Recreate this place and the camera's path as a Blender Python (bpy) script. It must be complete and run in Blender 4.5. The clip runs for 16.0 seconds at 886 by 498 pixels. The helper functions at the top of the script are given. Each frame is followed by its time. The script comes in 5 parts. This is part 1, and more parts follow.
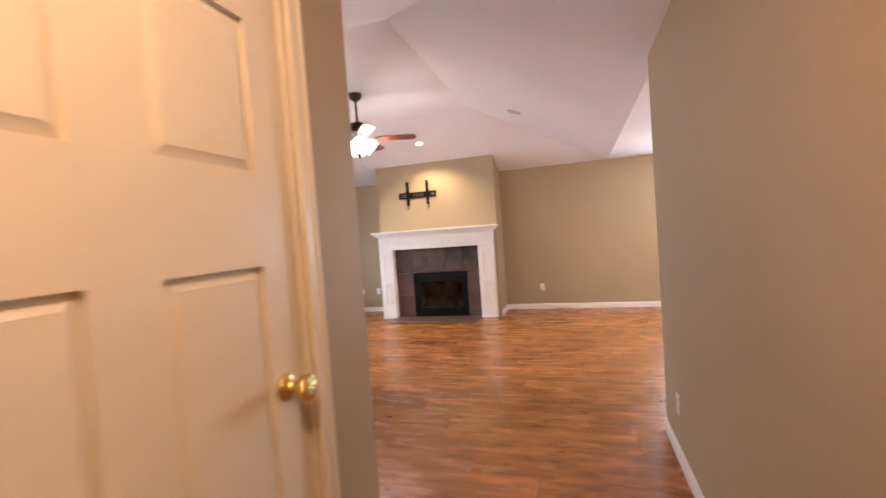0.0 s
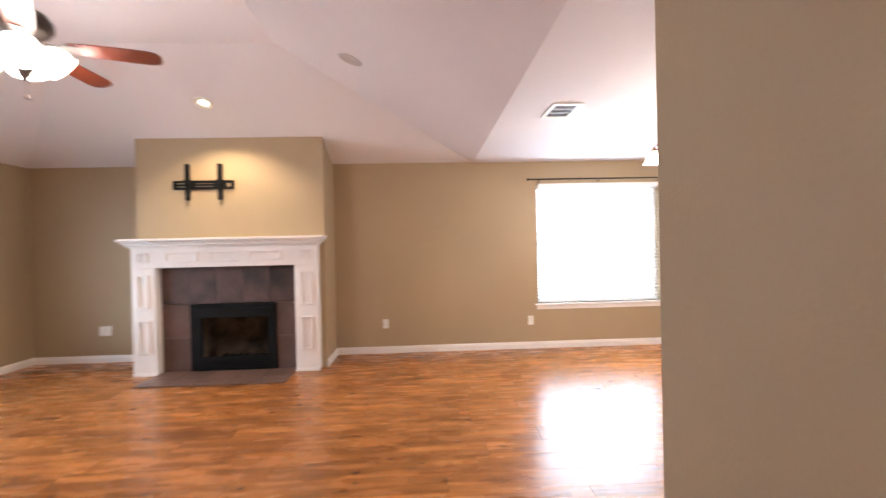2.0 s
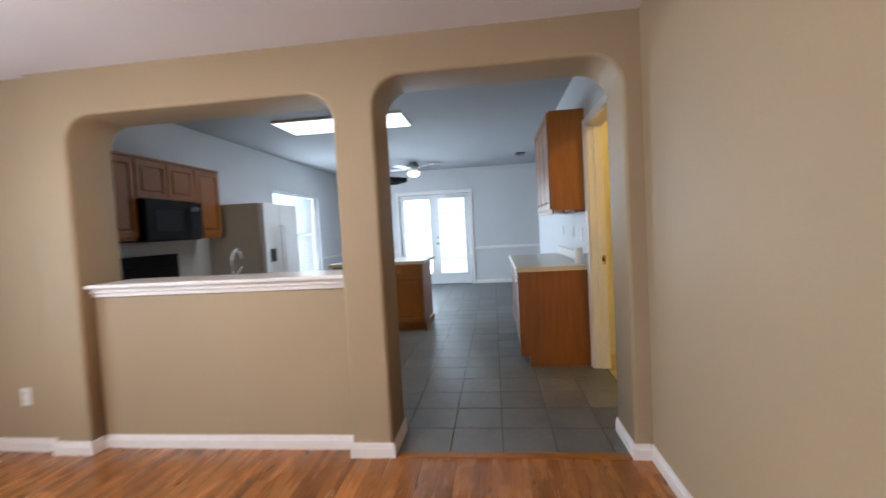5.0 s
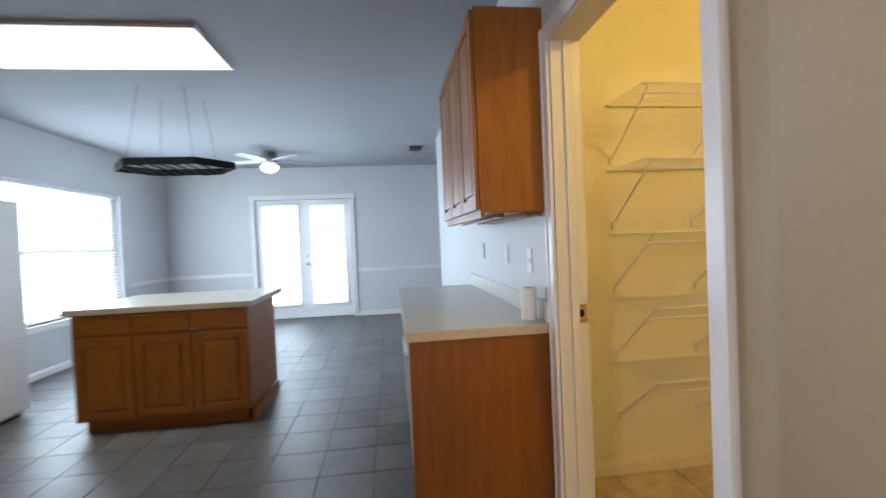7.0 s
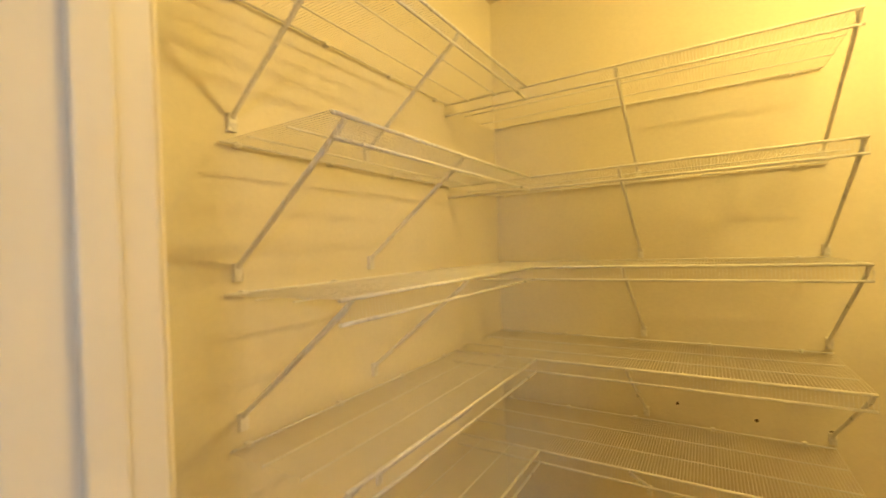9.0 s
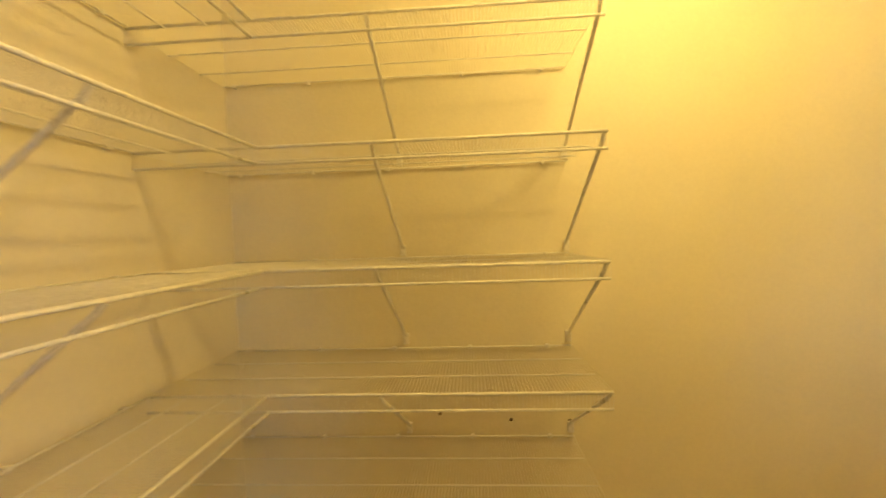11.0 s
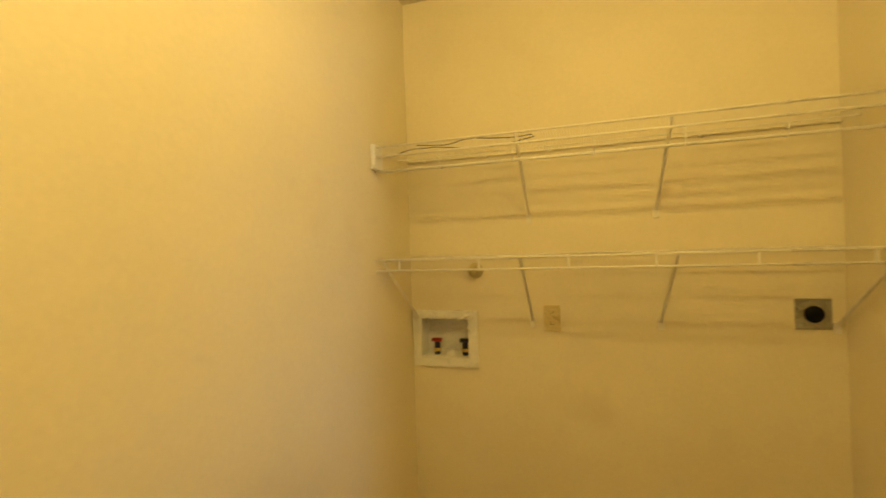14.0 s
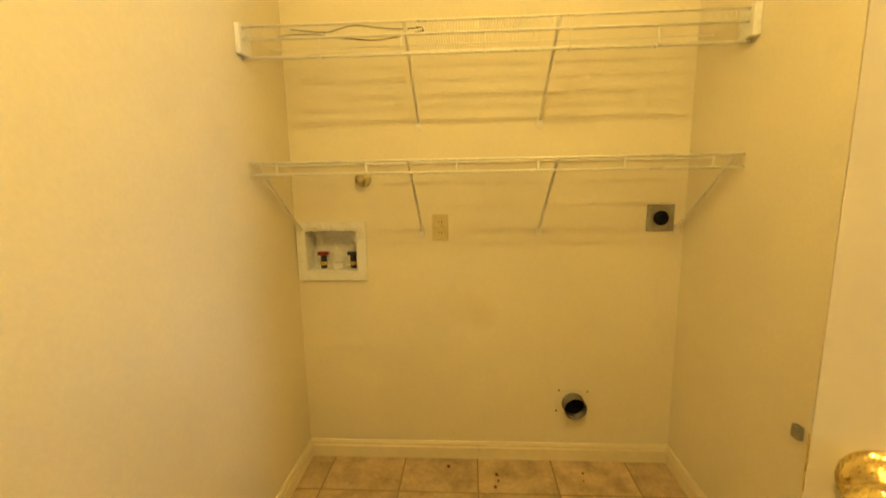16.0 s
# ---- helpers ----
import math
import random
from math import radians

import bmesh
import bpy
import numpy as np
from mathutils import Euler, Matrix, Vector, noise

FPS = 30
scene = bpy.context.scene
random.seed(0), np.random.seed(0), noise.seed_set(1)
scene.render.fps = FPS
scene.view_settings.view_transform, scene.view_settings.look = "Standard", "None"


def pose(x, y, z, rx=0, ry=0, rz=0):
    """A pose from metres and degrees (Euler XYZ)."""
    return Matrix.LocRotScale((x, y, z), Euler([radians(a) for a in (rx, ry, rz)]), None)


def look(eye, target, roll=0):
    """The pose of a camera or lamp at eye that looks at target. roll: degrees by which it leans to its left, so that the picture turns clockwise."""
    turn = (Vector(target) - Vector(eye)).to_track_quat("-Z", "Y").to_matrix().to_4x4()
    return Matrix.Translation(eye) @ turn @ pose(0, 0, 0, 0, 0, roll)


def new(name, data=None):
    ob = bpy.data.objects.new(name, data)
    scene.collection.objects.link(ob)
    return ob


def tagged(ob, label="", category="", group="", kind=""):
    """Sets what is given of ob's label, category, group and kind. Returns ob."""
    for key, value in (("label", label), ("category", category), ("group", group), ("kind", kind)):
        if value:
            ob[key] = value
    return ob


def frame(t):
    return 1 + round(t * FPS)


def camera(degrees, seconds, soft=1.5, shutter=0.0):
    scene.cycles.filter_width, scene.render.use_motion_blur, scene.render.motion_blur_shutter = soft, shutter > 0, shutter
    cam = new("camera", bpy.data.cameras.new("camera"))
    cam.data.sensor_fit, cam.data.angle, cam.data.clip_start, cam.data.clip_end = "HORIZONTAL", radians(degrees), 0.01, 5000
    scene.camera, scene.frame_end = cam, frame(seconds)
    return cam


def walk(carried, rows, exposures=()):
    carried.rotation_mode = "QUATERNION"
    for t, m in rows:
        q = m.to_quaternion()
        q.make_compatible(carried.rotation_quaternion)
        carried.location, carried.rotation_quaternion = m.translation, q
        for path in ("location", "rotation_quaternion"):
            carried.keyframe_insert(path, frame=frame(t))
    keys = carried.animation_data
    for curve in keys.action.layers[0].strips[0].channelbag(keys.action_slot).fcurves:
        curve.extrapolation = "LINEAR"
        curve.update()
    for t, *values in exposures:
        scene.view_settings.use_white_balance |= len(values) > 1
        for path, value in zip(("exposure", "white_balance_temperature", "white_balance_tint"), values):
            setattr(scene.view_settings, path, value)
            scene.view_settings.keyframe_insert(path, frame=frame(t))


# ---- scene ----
cam = camera(91.2, 16.0, soft=1.5, shutter=0.5)
PATH = [
    (0, (1.055, 1.002, 1.38), (0.464, 2.911, 1.312), -4.1),
    (0.5, (0.986, 1.48, 1.378), (0.631, 3.446, 1.292), -1.3),
    (1, (1.011, 1.978, 1.345), (0.893, 3.974, 1.278), -2.0),
    (1.2, (1.006, 2.190, 1.343), (0.921, 4.186, 1.247), -2.3),
    (1.5, (0.996, 2.511, 1.346), (0.902, 4.509, 1.331), -0.7),
    (1.8, (0.972, 2.805, 1.338), (0.936, 4.804, 1.275), -1.2),
    (2, (0.953, 2.989, 1.333), (1.041, 4.987, 1.32), -1.3),
    (2.3, (0.945, 3.270, 1.322), (1.233, 5.248, 1.263), -2.5),
    (2.5, (0.952, 3.453, 1.317), (1.34, 5.413, 1.227), -2.9),
    (2.8, (1.030, 3.720, 1.332), (1.573, 5.645, 1.302), -3.0),
    (3, (1.094, 3.896, 1.34), (1.733, 5.789, 1.251), -2.5),
    (3.5, (1.21, 4.353, 1.338), (2.457, 5.916, 1.309), -4.4),
    (4, (1.456, 4.619, 1.272), (3.169, 5.65, 1.217), -2.3),
    (4.5, (1.89, 4.777, 1.272), (3.779, 5.422, 1.155), -1.3),
    (5, (2.386, 4.865, 1.3), (4.37, 5.1, 1.21), -3.1),
    (5.2, (2.629, 4.886, 1.274), (4.622, 5.037, 1.201), -3.3),
    (7.3, (4.83, 4.709, 1.317), (6.777, 4.253, 1.294), -1.9),
    (7.5, (5.03, 4.69, 1.365), (6.895, 3.968, 1.368), -3.0),
    (8, (5.376, 4.492, 1.351), (7.021, 3.357, 1.265), -3.2),
    (8.5, (5.653, 4.267, 1.381), (7.027, 2.815, 1.313), -1.9),
    (9, (5.801, 4.134, 1.382), (6.843, 2.427, 1.375), -2.2),
    (9.2, (5.85, 4.099, 1.38), (6.773, 2.325, 1.393), -2.8),
    (11.3, (5.788, 3.628, 1.378), (5.751, 1.63, 1.316), -1.5),
    (11.5, (5.791, 3.551, 1.372), (5.619, 1.559, 1.343), -1.3),
    (12, (5.74, 3.271, 1.355), (5.044, 1.396, 1.359), -1.1),
    (12.5, (5.657, 3.073, 1.367), (4.376, 1.538, 1.371), -2.8),
    (13, (5.496, 2.999, 1.409), (3.924, 1.765, 1.483), -2.2),
    (13.5, (5.404, 2.919, 1.45), (3.627, 2.001, 1.41), -1.9),
    (14, (5.348, 2.864, 1.441), (3.441, 2.26, 1.438), -1.9),
    (14.5, (5.312, 2.844, 1.437), (3.342, 2.499, 1.415), -1.3),
    (15, (5.313, 2.847, 1.413), (3.321, 2.669, 1.404), -1.0),
    (15.5, (5.303, 2.862, 1.383), (3.314, 2.735, 1.207), -0.7),
    (16, (5.302, 2.86, 1.345), (3.333, 2.743, 1.012), -1.0),
]
EXPOSURE = [(0, 0.47), (0.5, 0.57), (1.5, 0.51), (2.5, 0.37), (3.0, 0.31), (3.5, 0.12), (4.0, -0.25), (4.5, -0.44), (5.0, -0.47), (7.3, -0.3), (8.0, -0.26), (8.5, -0.3), (9.0, 0.0), (11.5, -0.15), (13.0, -0.2), (15.0, -0.33), (16.0, 0.17)]
walk(cam, [(t, look(eye, target, roll)) for t, eye, target, roll in PATH], EXPOSURE)

# ---- world, daylight, lamps ----
world = bpy.data.worlds.new("world")
world.use_nodes = True
scene.world = world
sky = world.node_tree.nodes.new("ShaderNodeTexSky")
sky.sky_type, sky.sun_disc = "NISHITA", False
sky.sun_elevation, sky.sun_rotation = radians(48), radians(200)
world.node_tree.links.new(sky.outputs[0], world.node_tree.nodes["Background"].inputs[0])
world.node_tree.nodes["Background"].inputs[1].default_value = 0.12


def lamp(name, kind, m, energy, color, **more):
    d = bpy.data.lights.new(name, kind)
    d.energy, d.color = energy, color
    if kind == "AREA":
        d.shape, d.size, d.size_y, d.spread = "RECTANGLE", more["w"], more["h"], radians(more.get("spread", 135))
    elif kind == "SUN":
        d.angle = more["angle"]
    else:
        d.shadow_soft_size = more["r"]
    if kind == "SPOT":
        d.spot_size, d.spot_blend = more["cone"], 0.6
    ob = new(name, d)
    ob.matrix_world = m
    return tagged(ob, kind="structure")


DAY = (0.67, 0.83, 1.0)
WARM = (1.0, 0.85, 0.80)
AMBER = (1.0, 0.70, 0.205)
lamp("sun", "SUN", look((0, 0, 30), (8, -12, 12)), 2.5, (1, 0.95, 0.88), angle=radians(0.5))
lamp("window_light_north", "AREA", look((3.2, 8.665, 1.33), (3.2, 5, 1.33)), 36, DAY, w=1.55, h=1.45)
lamp("window_glow_north", "AREA", look((3.2, 8.505, 1.33), (3.2, 5, 1.33)), 40, DAY, w=1.5, h=1.4, spread=180)
lamp("window_light_west", "AREA", look((-4.005, 7.08, 1.18), (0, 7.08, 1.18)), 27, DAY, w=0.86, h=1.6)
lamp("window_light_west_b", "AREA", look((-4.005, 6.07, 1.18), (0, 6.07, 1.18)), 27, DAY, w=0.86, h=1.6)
lamp("window_light_kitchen", "AREA", look((10.25, 8.665, 1.35), (10.25, 5, 1.35)), 80, DAY, w=1.85, h=1.5)
lamp("window_glow_kitchen", "AREA", look((10.25, 8.52, 1.35), (10.25, 5, 1.35)), 110, DAY, w=1.8, h=1.45, spread=180)
lamp("door_light_kitchen", "AREA", look((12.64, 6.225, 1.15), (8, 6.225, 1.15)), 150, DAY, w=1.45, h=1.75)
for k in range(4):
    lamp("fan_lamp", "POINT", pose(-1.27 + 0.182 * math.cos(radians(35 + 90 * k)), 5.54 + 0.182 * math.sin(radians(35 + 90 * k)), 2.395), 13, WARM, r=0.05)
lamp("can_lamp", "SPOT", look((-1.174, 7.36, 2.74), (-1.174, 7.62, 0)), 70, (1, 0.76, 0.48), r=0.05, cone=radians(125))
for k in range(5):
    lamp("chandelier_lamp", "POINT", pose(3.09 + 0.2 * math.cos(radians(15 + 72 * k)), 6.48 + 0.2 * math.sin(radians(15 + 72 * k)), 1.955), 21, (1, 0.86, 0.76), r=0.05)
lamp("panel_lamp", "AREA", look((7.72, 6.66, 2.66), (7.72, 6.661, 0)), 19, (0.95, 0.98, 1), w=0.6, h=1.5)
lamp("laundry_lamp", "POINT", pose(5.12, 3.0, 2.48), 52, AMBER, r=0.055)
lamp("hall_lamp", "POINT", pose(0.95, 1.0, 2.25), 30, (1.0, 0.62, 0.37), r=0.10)

# ---- materials ----


def material(name, col, rough=0.5, metal=0.0, vary=0.12, scale=6.0, grain=60.0, bump=0.02, stretch=(1, 1, 1), per=0.0, emit=None, dirt=None, coat=0.0, rvary=0.08, spec=0.5):
    m = bpy.data.materials.new(name)
    m.use_nodes = True
    nt = m.node_tree
    b = nt.nodes["Principled BSDF"]
    N, L = nt.nodes.new, nt.links.new
    co = N("ShaderNodeTexCoord")
    mp = N("ShaderNodeMapping")
    mp.inputs["Scale"].default_value = stretch
    L(co.outputs["Object"], mp.inputs[0])
    src = mp.outputs[0]
    info = N("ShaderNodeObjectInfo")
    if per:
        shift = N("ShaderNodeVectorMath")
        shift.operation = "MULTIPLY_ADD"
        cx = N("ShaderNodeCombineXYZ")
        for i in range(3):
            L(info.outputs["Random"], cx.inputs[i])
        L(cx.outputs[0], shift.inputs[0])
        shift.inputs[1].default_value = (37, 53, 71)
        L(src, shift.inputs[2])
        src = shift.outputs[0]
    n1, n2 = N("ShaderNodeTexNoise"), N("ShaderNodeTexNoise")
    n1.inputs["Scale"].default_value, n2.inputs["Scale"].default_value = scale, grain
    n1.inputs["Detail"].default_value, n2.inputs["Detail"].default_value = 4, 3
    L(src, n1.inputs["Vector"])
    L(src, n2.inputs["Vector"])
    mix = N("ShaderNodeMath")
    mix.operation = "MULTIPLY_ADD"
    L(n2.outputs[0], mix.inputs[0])
    mix.inputs[1].default_value = 0.45
    L(n1.outputs[0], mix.inputs[2])
    ramp = N("ShaderNodeMapRange")
    ramp.inputs[1].default_value, ramp.inputs[2].default_value = 0.45, 1.0
    ramp.inputs[3].default_value, ramp.inputs[4].default_value = 1 - vary, 1 + vary
    L(mix.outputs[0], ramp.inputs[0])
    val = ramp.outputs[0]
    if per:
        pr = N("ShaderNodeMapRange")
        pr.inputs[3].default_value, pr.inputs[4].default_value = 1 - per, 1 + per
        L(info.outputs["Random"], pr.inputs[0])
        mm = N("ShaderNodeMath")
        mm.operation = "MULTIPLY"
        L(val, mm.inputs[0])
        L(pr.outputs[0], mm.inputs[1])
        val = mm.outputs[0]
    tint = N("ShaderNodeVectorMath")
    tint.operation = "SCALE"
    tint.inputs[0].default_value = col
    L(val, tint.inputs["Scale"])
    out = tint.outputs[0]
    if dirt:
        nd = N("ShaderNodeTexNoise")
        nd.inputs["Scale"].default_value, nd.inputs["Detail"].default_value = dirt[1], 5
        L(src, nd.inputs["Vector"])
        rd = N("ShaderNodeMapRange")
        rd.inputs[1].default_value, rd.inputs[2].default_value = dirt[2], dirt[2] + 0.2
        L(nd.outputs[0], rd.inputs[0])
        mx = N("ShaderNodeMix")
        mx.data_type = "RGBA"
        L(rd.outputs[0], mx.inputs[0])
        L(out, mx.inputs[6])
        mx.inputs[7].default_value = (*dirt[0], 1)
        out = mx.outputs[2]
    L(out, b.inputs["Base Color"])
    rr = N("ShaderNodeMapRange")
    rr.inputs[3].default_value, rr.inputs[4].default_value = max(0.02, rough - rvary), rough + rvary
    L(n1.outputs[0], rr.inputs[0])
    L(rr.outputs[0], b.inputs["Roughness"])
    b.inputs["Metallic"].default_value = metal
    b.inputs["Specular IOR Level"].default_value = spec
    b.inputs["Coat Weight"].default_value = coat
    if bump:
        bp = N("ShaderNodeBump")
        bp.inputs["Strength"].default_value, bp.inputs["Distance"].default_value = 0.5, bump
        L(n2.outputs[0], bp.inputs["Height"])
        L(bp.outputs[0], b.inputs["Normal"])
    if emit:
        b.inputs["Emission Color"].default_value = (*emit[0], 1)
        b.inputs["Emission Strength"].default_value = emit[1]
    return m


TAN = material("tan_wall_paint", (0.37, 0.282, 0.178), 0.62, vary=0.05, scale=1.2, grain=90, bump=0.0015)
GREY = material("pale_grey_wall_paint", (0.60, 0.60, 0.61), 0.6, vary=0.04, scale=1.1, grain=90, bump=0.0015)
CREAM = material("cream_wall_paint", (0.77, 0.705, 0.545), 0.6, vary=0.06, scale=1.6, grain=80, bump=0.0015, dirt=((0.68, 0.60, 0.45), 2.3, 0.62))
CEIL = material("white_ceiling_paint", (0.76, 0.74, 0.78), 0.8, vary=0.04, scale=1.0, grain=110, bump=0.003)
# Kitchen ceiling paint darkened below its own grey to stand in for weak light.
CEIL_K = material("shade_darkened_ceiling_paint", (0.335, 0.34, 0.35), 0.8, vary=0.04, scale=1.0, grain=110, bump=0.003)
TRIM = material("white_trim_paint", (0.78, 0.74, 0.72), 0.35, vary=0.04, scale=5, grain=40, bump=0.0004)
TRIM_OLD = material("yellowed_trim_paint", (0.76, 0.68, 0.49), 0.35, vary=0.06, scale=5, grain=40, bump=0.0004, dirt=((0.45, 0.33, 0.2), 9, 0.68))
DOORP = material("cream_door_paint", (0.73, 0.67, 0.56), 0.32, vary=0.03, scale=4, grain=50, bump=0.0004)
PLANK = material("laminate_plank", (0.355, 0.139, 0.040), 0.27, vary=0.30, scale=2.8, grain=15, bump=0.0006, stretch=(1, 5, 4), per=0.14, dirt=((0.125, 0.041, 0.013), 2.4, 0.58), rvary=0.05)
SUBFLOOR = material("dark_underlay", (0.08, 0.04, 0.02), 0.7)
SLATE = material("grey_floor_tile", (0.132, 0.128, 0.125), 0.46, vary=0.25, scale=5, grain=30, bump=0.002, per=0.15)
GROUT = material("grey_grout", (0.09, 0.088, 0.085), 0.85, vary=0.15, scale=14)
VINYL = material("beige_vinyl_tile", (0.45, 0.35, 0.225), 0.35, vary=0.38, scale=9, grain=45, bump=0.0006, per=0.06, dirt=((0.3, 0.22, 0.12), 5, 0.66))
VINYL_LINE = material("brown_vinyl_joint", (0.27, 0.2, 0.12), 0.5, vary=0.2)
HEARTH = material("brown_hearth_tile", (0.125, 0.072, 0.056), 0.38, vary=0.3, scale=6, grain=26, bump=0.002, per=0.15)
SOOT = material("sooty_surround_tile", (0.105, 0.060, 0.050), 0.45, vary=0.28, scale=3.2, grain=24, bump=0.002, per=0.12, dirt=((0.03, 0.025, 0.024), 3.2, 0.56))
SOOT_DARK = material("blackened_surround_tile", (0.082, 0.047, 0.040), 0.5, vary=0.3, scale=4, grain=24, bump=0.002, per=0.06, dirt=((0.014, 0.012, 0.012), 2.2, 0.47))
BLACK = material("black_painted_steel", (0.006, 0.006, 0.0065), 0.55, spec=0.12, vary=0.3, bump=0.0005)
FIREBRICK = material("sooty_firebrick", (0.14, 0.11, 0.085), 0.9, vary=0.5, scale=6, bump=0.006, dirt=((0.02, 0.018, 0.016), 4, 0.5))
OAK = material("honey_oak", (0.285, 0.098, 0.0135), 0.33, spec=0.48, vary=0.2, scale=3.2, grain=24, bump=0.0012, stretch=(9, 9, 1), per=0.06)
OAK_FLAT = material("honey_oak_rail", (0.285, 0.098, 0.0135), 0.33, spec=0.48, vary=0.2, scale=3.2, grain=24, bump=0.0012, stretch=(1, 1, 9), per=0.06)
OAK_BASE = material("red_brown_oak", (0.235, 0.074, 0.0105), 0.33, spec=0.48, vary=0.2, scale=3.2, grain=24, bump=0.0012, stretch=(9, 9, 1), per=0.06)
COUNTER = material("pale_laminate_counter", (0.60, 0.58, 0.52), 0.3, vary=0.03, scale=3, grain=12, bump=0, rvary=0.02)
COUNTER_EDGE = material("beige_counter_edge", (0.58, 0.46, 0.33), 0.35, vary=0.08, scale=20)
WHITE = material("white_plastic", (0.80, 0.79, 0.76), 0.3, vary=0.02)
IVORY = material("ivory_plastic", (0.62, 0.53, 0.29), 0.35, vary=0.05)
ENAMEL = material("white_enamel", (0.82, 0.82, 0.82), 0.2, vary=0.02, bump=0)
WIRE = material("white_coated_wire", (0.80, 0.77, 0.70), 0.3, vary=0.05)
ROD = material("dark_bronze_rod", (0.022, 0.017, 0.015), 0.35, metal=0.7, vary=0.2)
VENTDARK = material("dark_vent_louvre", (0.3, 0.3, 0.31), 0.5, vary=0.1)
BRASS = material("polished_brass", (0.78, 0.63, 0.26), 0.14, metal=1.0, vary=0.08)
COPPER = material("antique_copper", (0.33, 0.135, 0.065), 0.36, metal=1.0, vary=0.25)
BRONZE = material("oil_rubbed_bronze", (0.05, 0.035, 0.03), 0.35, metal=0.6, vary=0.2)
CHERRY = material("cherry_blade", (0.115, 0.020, 0.008), 0.34, vary=0.3, scale=4, grain=30, stretch=(1, 8, 1))
STEEL = material("galvanised_steel", (0.42, 0.42, 0.42), 0.35, metal=1.0, vary=0.15)
PIPE = material("dull_galvanised_pipe", (0.20, 0.19, 0.175), 0.42, metal=1.0, vary=0.3, scale=30)
CHROME = material("chrome", (0.8, 0.8, 0.82), 0.08, metal=1.0, vary=0.03)
FRIDGE = material("almond_fridge_side", (0.42, 0.40, 0.35), 0.45, vary=0.04, grain=140, bump=0.001)
FRIDGE_FRONT = material("silver_fridge_door", (0.55, 0.56, 0.57), 0.4, metal=0.0, vary=0.04)
SMOKED = material("black_oven_glass", (0.008, 0.008, 0.01), 0.2, spec=0.25, vary=0.1, bump=0)
BLIND = material("white_blind_slat", (0.85, 0.85, 0.84), 0.5, vary=0.03)
RED = material("red_valve", (0.28, 0.012, 0.012), 0.4)
NAVY = material("dark_blue_valve", (0.012, 0.016, 0.045), 0.4)
PAPER = material("paper_towel", (0.82, 0.80, 0.77), 0.9, vary=0.05, grain=120, bump=0.002)
CARD = material("brown_cardboard", (0.25, 0.15, 0.08), 0.9)
DIRT = material("dark_crumb", (0.1, 0.055, 0.035), 0.9, vary=0.4)
GLOW = material("lit_glass_shade", (0.9, 0.85, 0.78), 0.4, vary=0.02, emit=((1, 0.92, 0.82), 9.0))
GLOW_FAN = material("lit_frosted_bowl", (0.9, 0.9, 0.88), 0.4, vary=0.02, emit=((1, 0.97, 0.92), 3.5))
DIFFUSER = material("lit_acrylic_diffuser", (0.9, 0.9, 0.9), 0.4, vary=0.02, emit=((0.95, 0.98, 1), 2.2))
CANBULB = material("lit_bulb", (0.9, 0.88, 0.8), 0.4, vary=0.02, emit=((1, 0.8, 0.52), 12.0))
SKYGLOW = material("bright_outdoors", (0.8, 0.85, 0.9), 0.9, vary=0.04, scale=0.8, bump=0, emit=((0.95, 0.98, 1), 2.2))
GLASS = bpy.data.materials.new("window_glass")
GLASS.use_nodes = True
_g = GLASS.node_tree.nodes["Principled BSDF"]
_g.inputs["Transmission Weight"].default_value, _g.inputs["Roughness"].default_value, _g.inputs["IOR"].default_value = 1.0, 0.02, 1.45
BLIND_DENSE = material("closed_blind_slat", (0.80, 0.83, 0.86), 0.5, vary=0.03)
for _m, _f in ((BLIND, 0.55), (BLIND_DENSE, 0.14)):
    _nt = _m.node_tree
    _tr, _mx = _nt.nodes.new("ShaderNodeBsdfTranslucent"), _nt.nodes.new("ShaderNodeMixShader")
    _tr.inputs[0].default_value, _mx.inputs[0].default_value = (0.9, 0.92, 0.95, 1), _f
    _nt.links.new(_nt.nodes["Principled BSDF"].outputs[0], _mx.inputs[1])
    _nt.links.new(_tr.outputs[0], _mx.inputs[2])
    _nt.links.new(_mx.outputs[0], _nt.nodes["Material Output"].inputs[0])

# ---- building helpers ----


def base_of(ob):
    return Vector(ob["base"]) if ob is not None and "base" in ob else Vector()


def finish(name, bm, mat, smooth=False):
    me = bpy.data.meshes.new(name)
    bmesh.ops.recalc_face_normals(bm, faces=bm.faces)
    bm.to_mesh(me)
    bm.free()
    me.materials.append(mat)
    if smooth:
        for p in me.polygons:
            p.use_smooth = True
    return me


def thing(name, base, label, category, group=""):
    ob = new(name)
    ob.empty_display_size = 0.1
    ob.location = base
    ob["base"] = tuple(base)
    return tagged(ob, label, category, group)


def part(name, bm, mat, parent, label="", smooth=False):
    """One mesh under a thing or a part; bm in world coordinates."""
    b = base_of(parent)
    bmesh.ops.translate(bm, verts=bm.verts, vec=-b)
    ob = new(name, finish(name, bm, mat, smooth))
    ob["base"] = tuple(b)
    ob.parent = parent
    return tagged(ob, label)


def solo(name, bm, mat, label, category, group="", smooth=False):
    """A thing of one mesh, with its origin at the foot of its middle."""
    lo = [min(v.co[i] for v in bm.verts) for i in range(3)]
    hi = [max(v.co[i] for v in bm.verts) for i in range(3)]
    b = Vector(((lo[0] + hi[0]) / 2, (lo[1] + hi[1]) / 2, lo[2]))
    bmesh.ops.translate(bm, verts=bm.verts, vec=-b)
    ob = new(name, finish(name, bm, mat, smooth))
    ob.location = b
    ob["base"] = tuple(b)
    return tagged(ob, label, category, group)


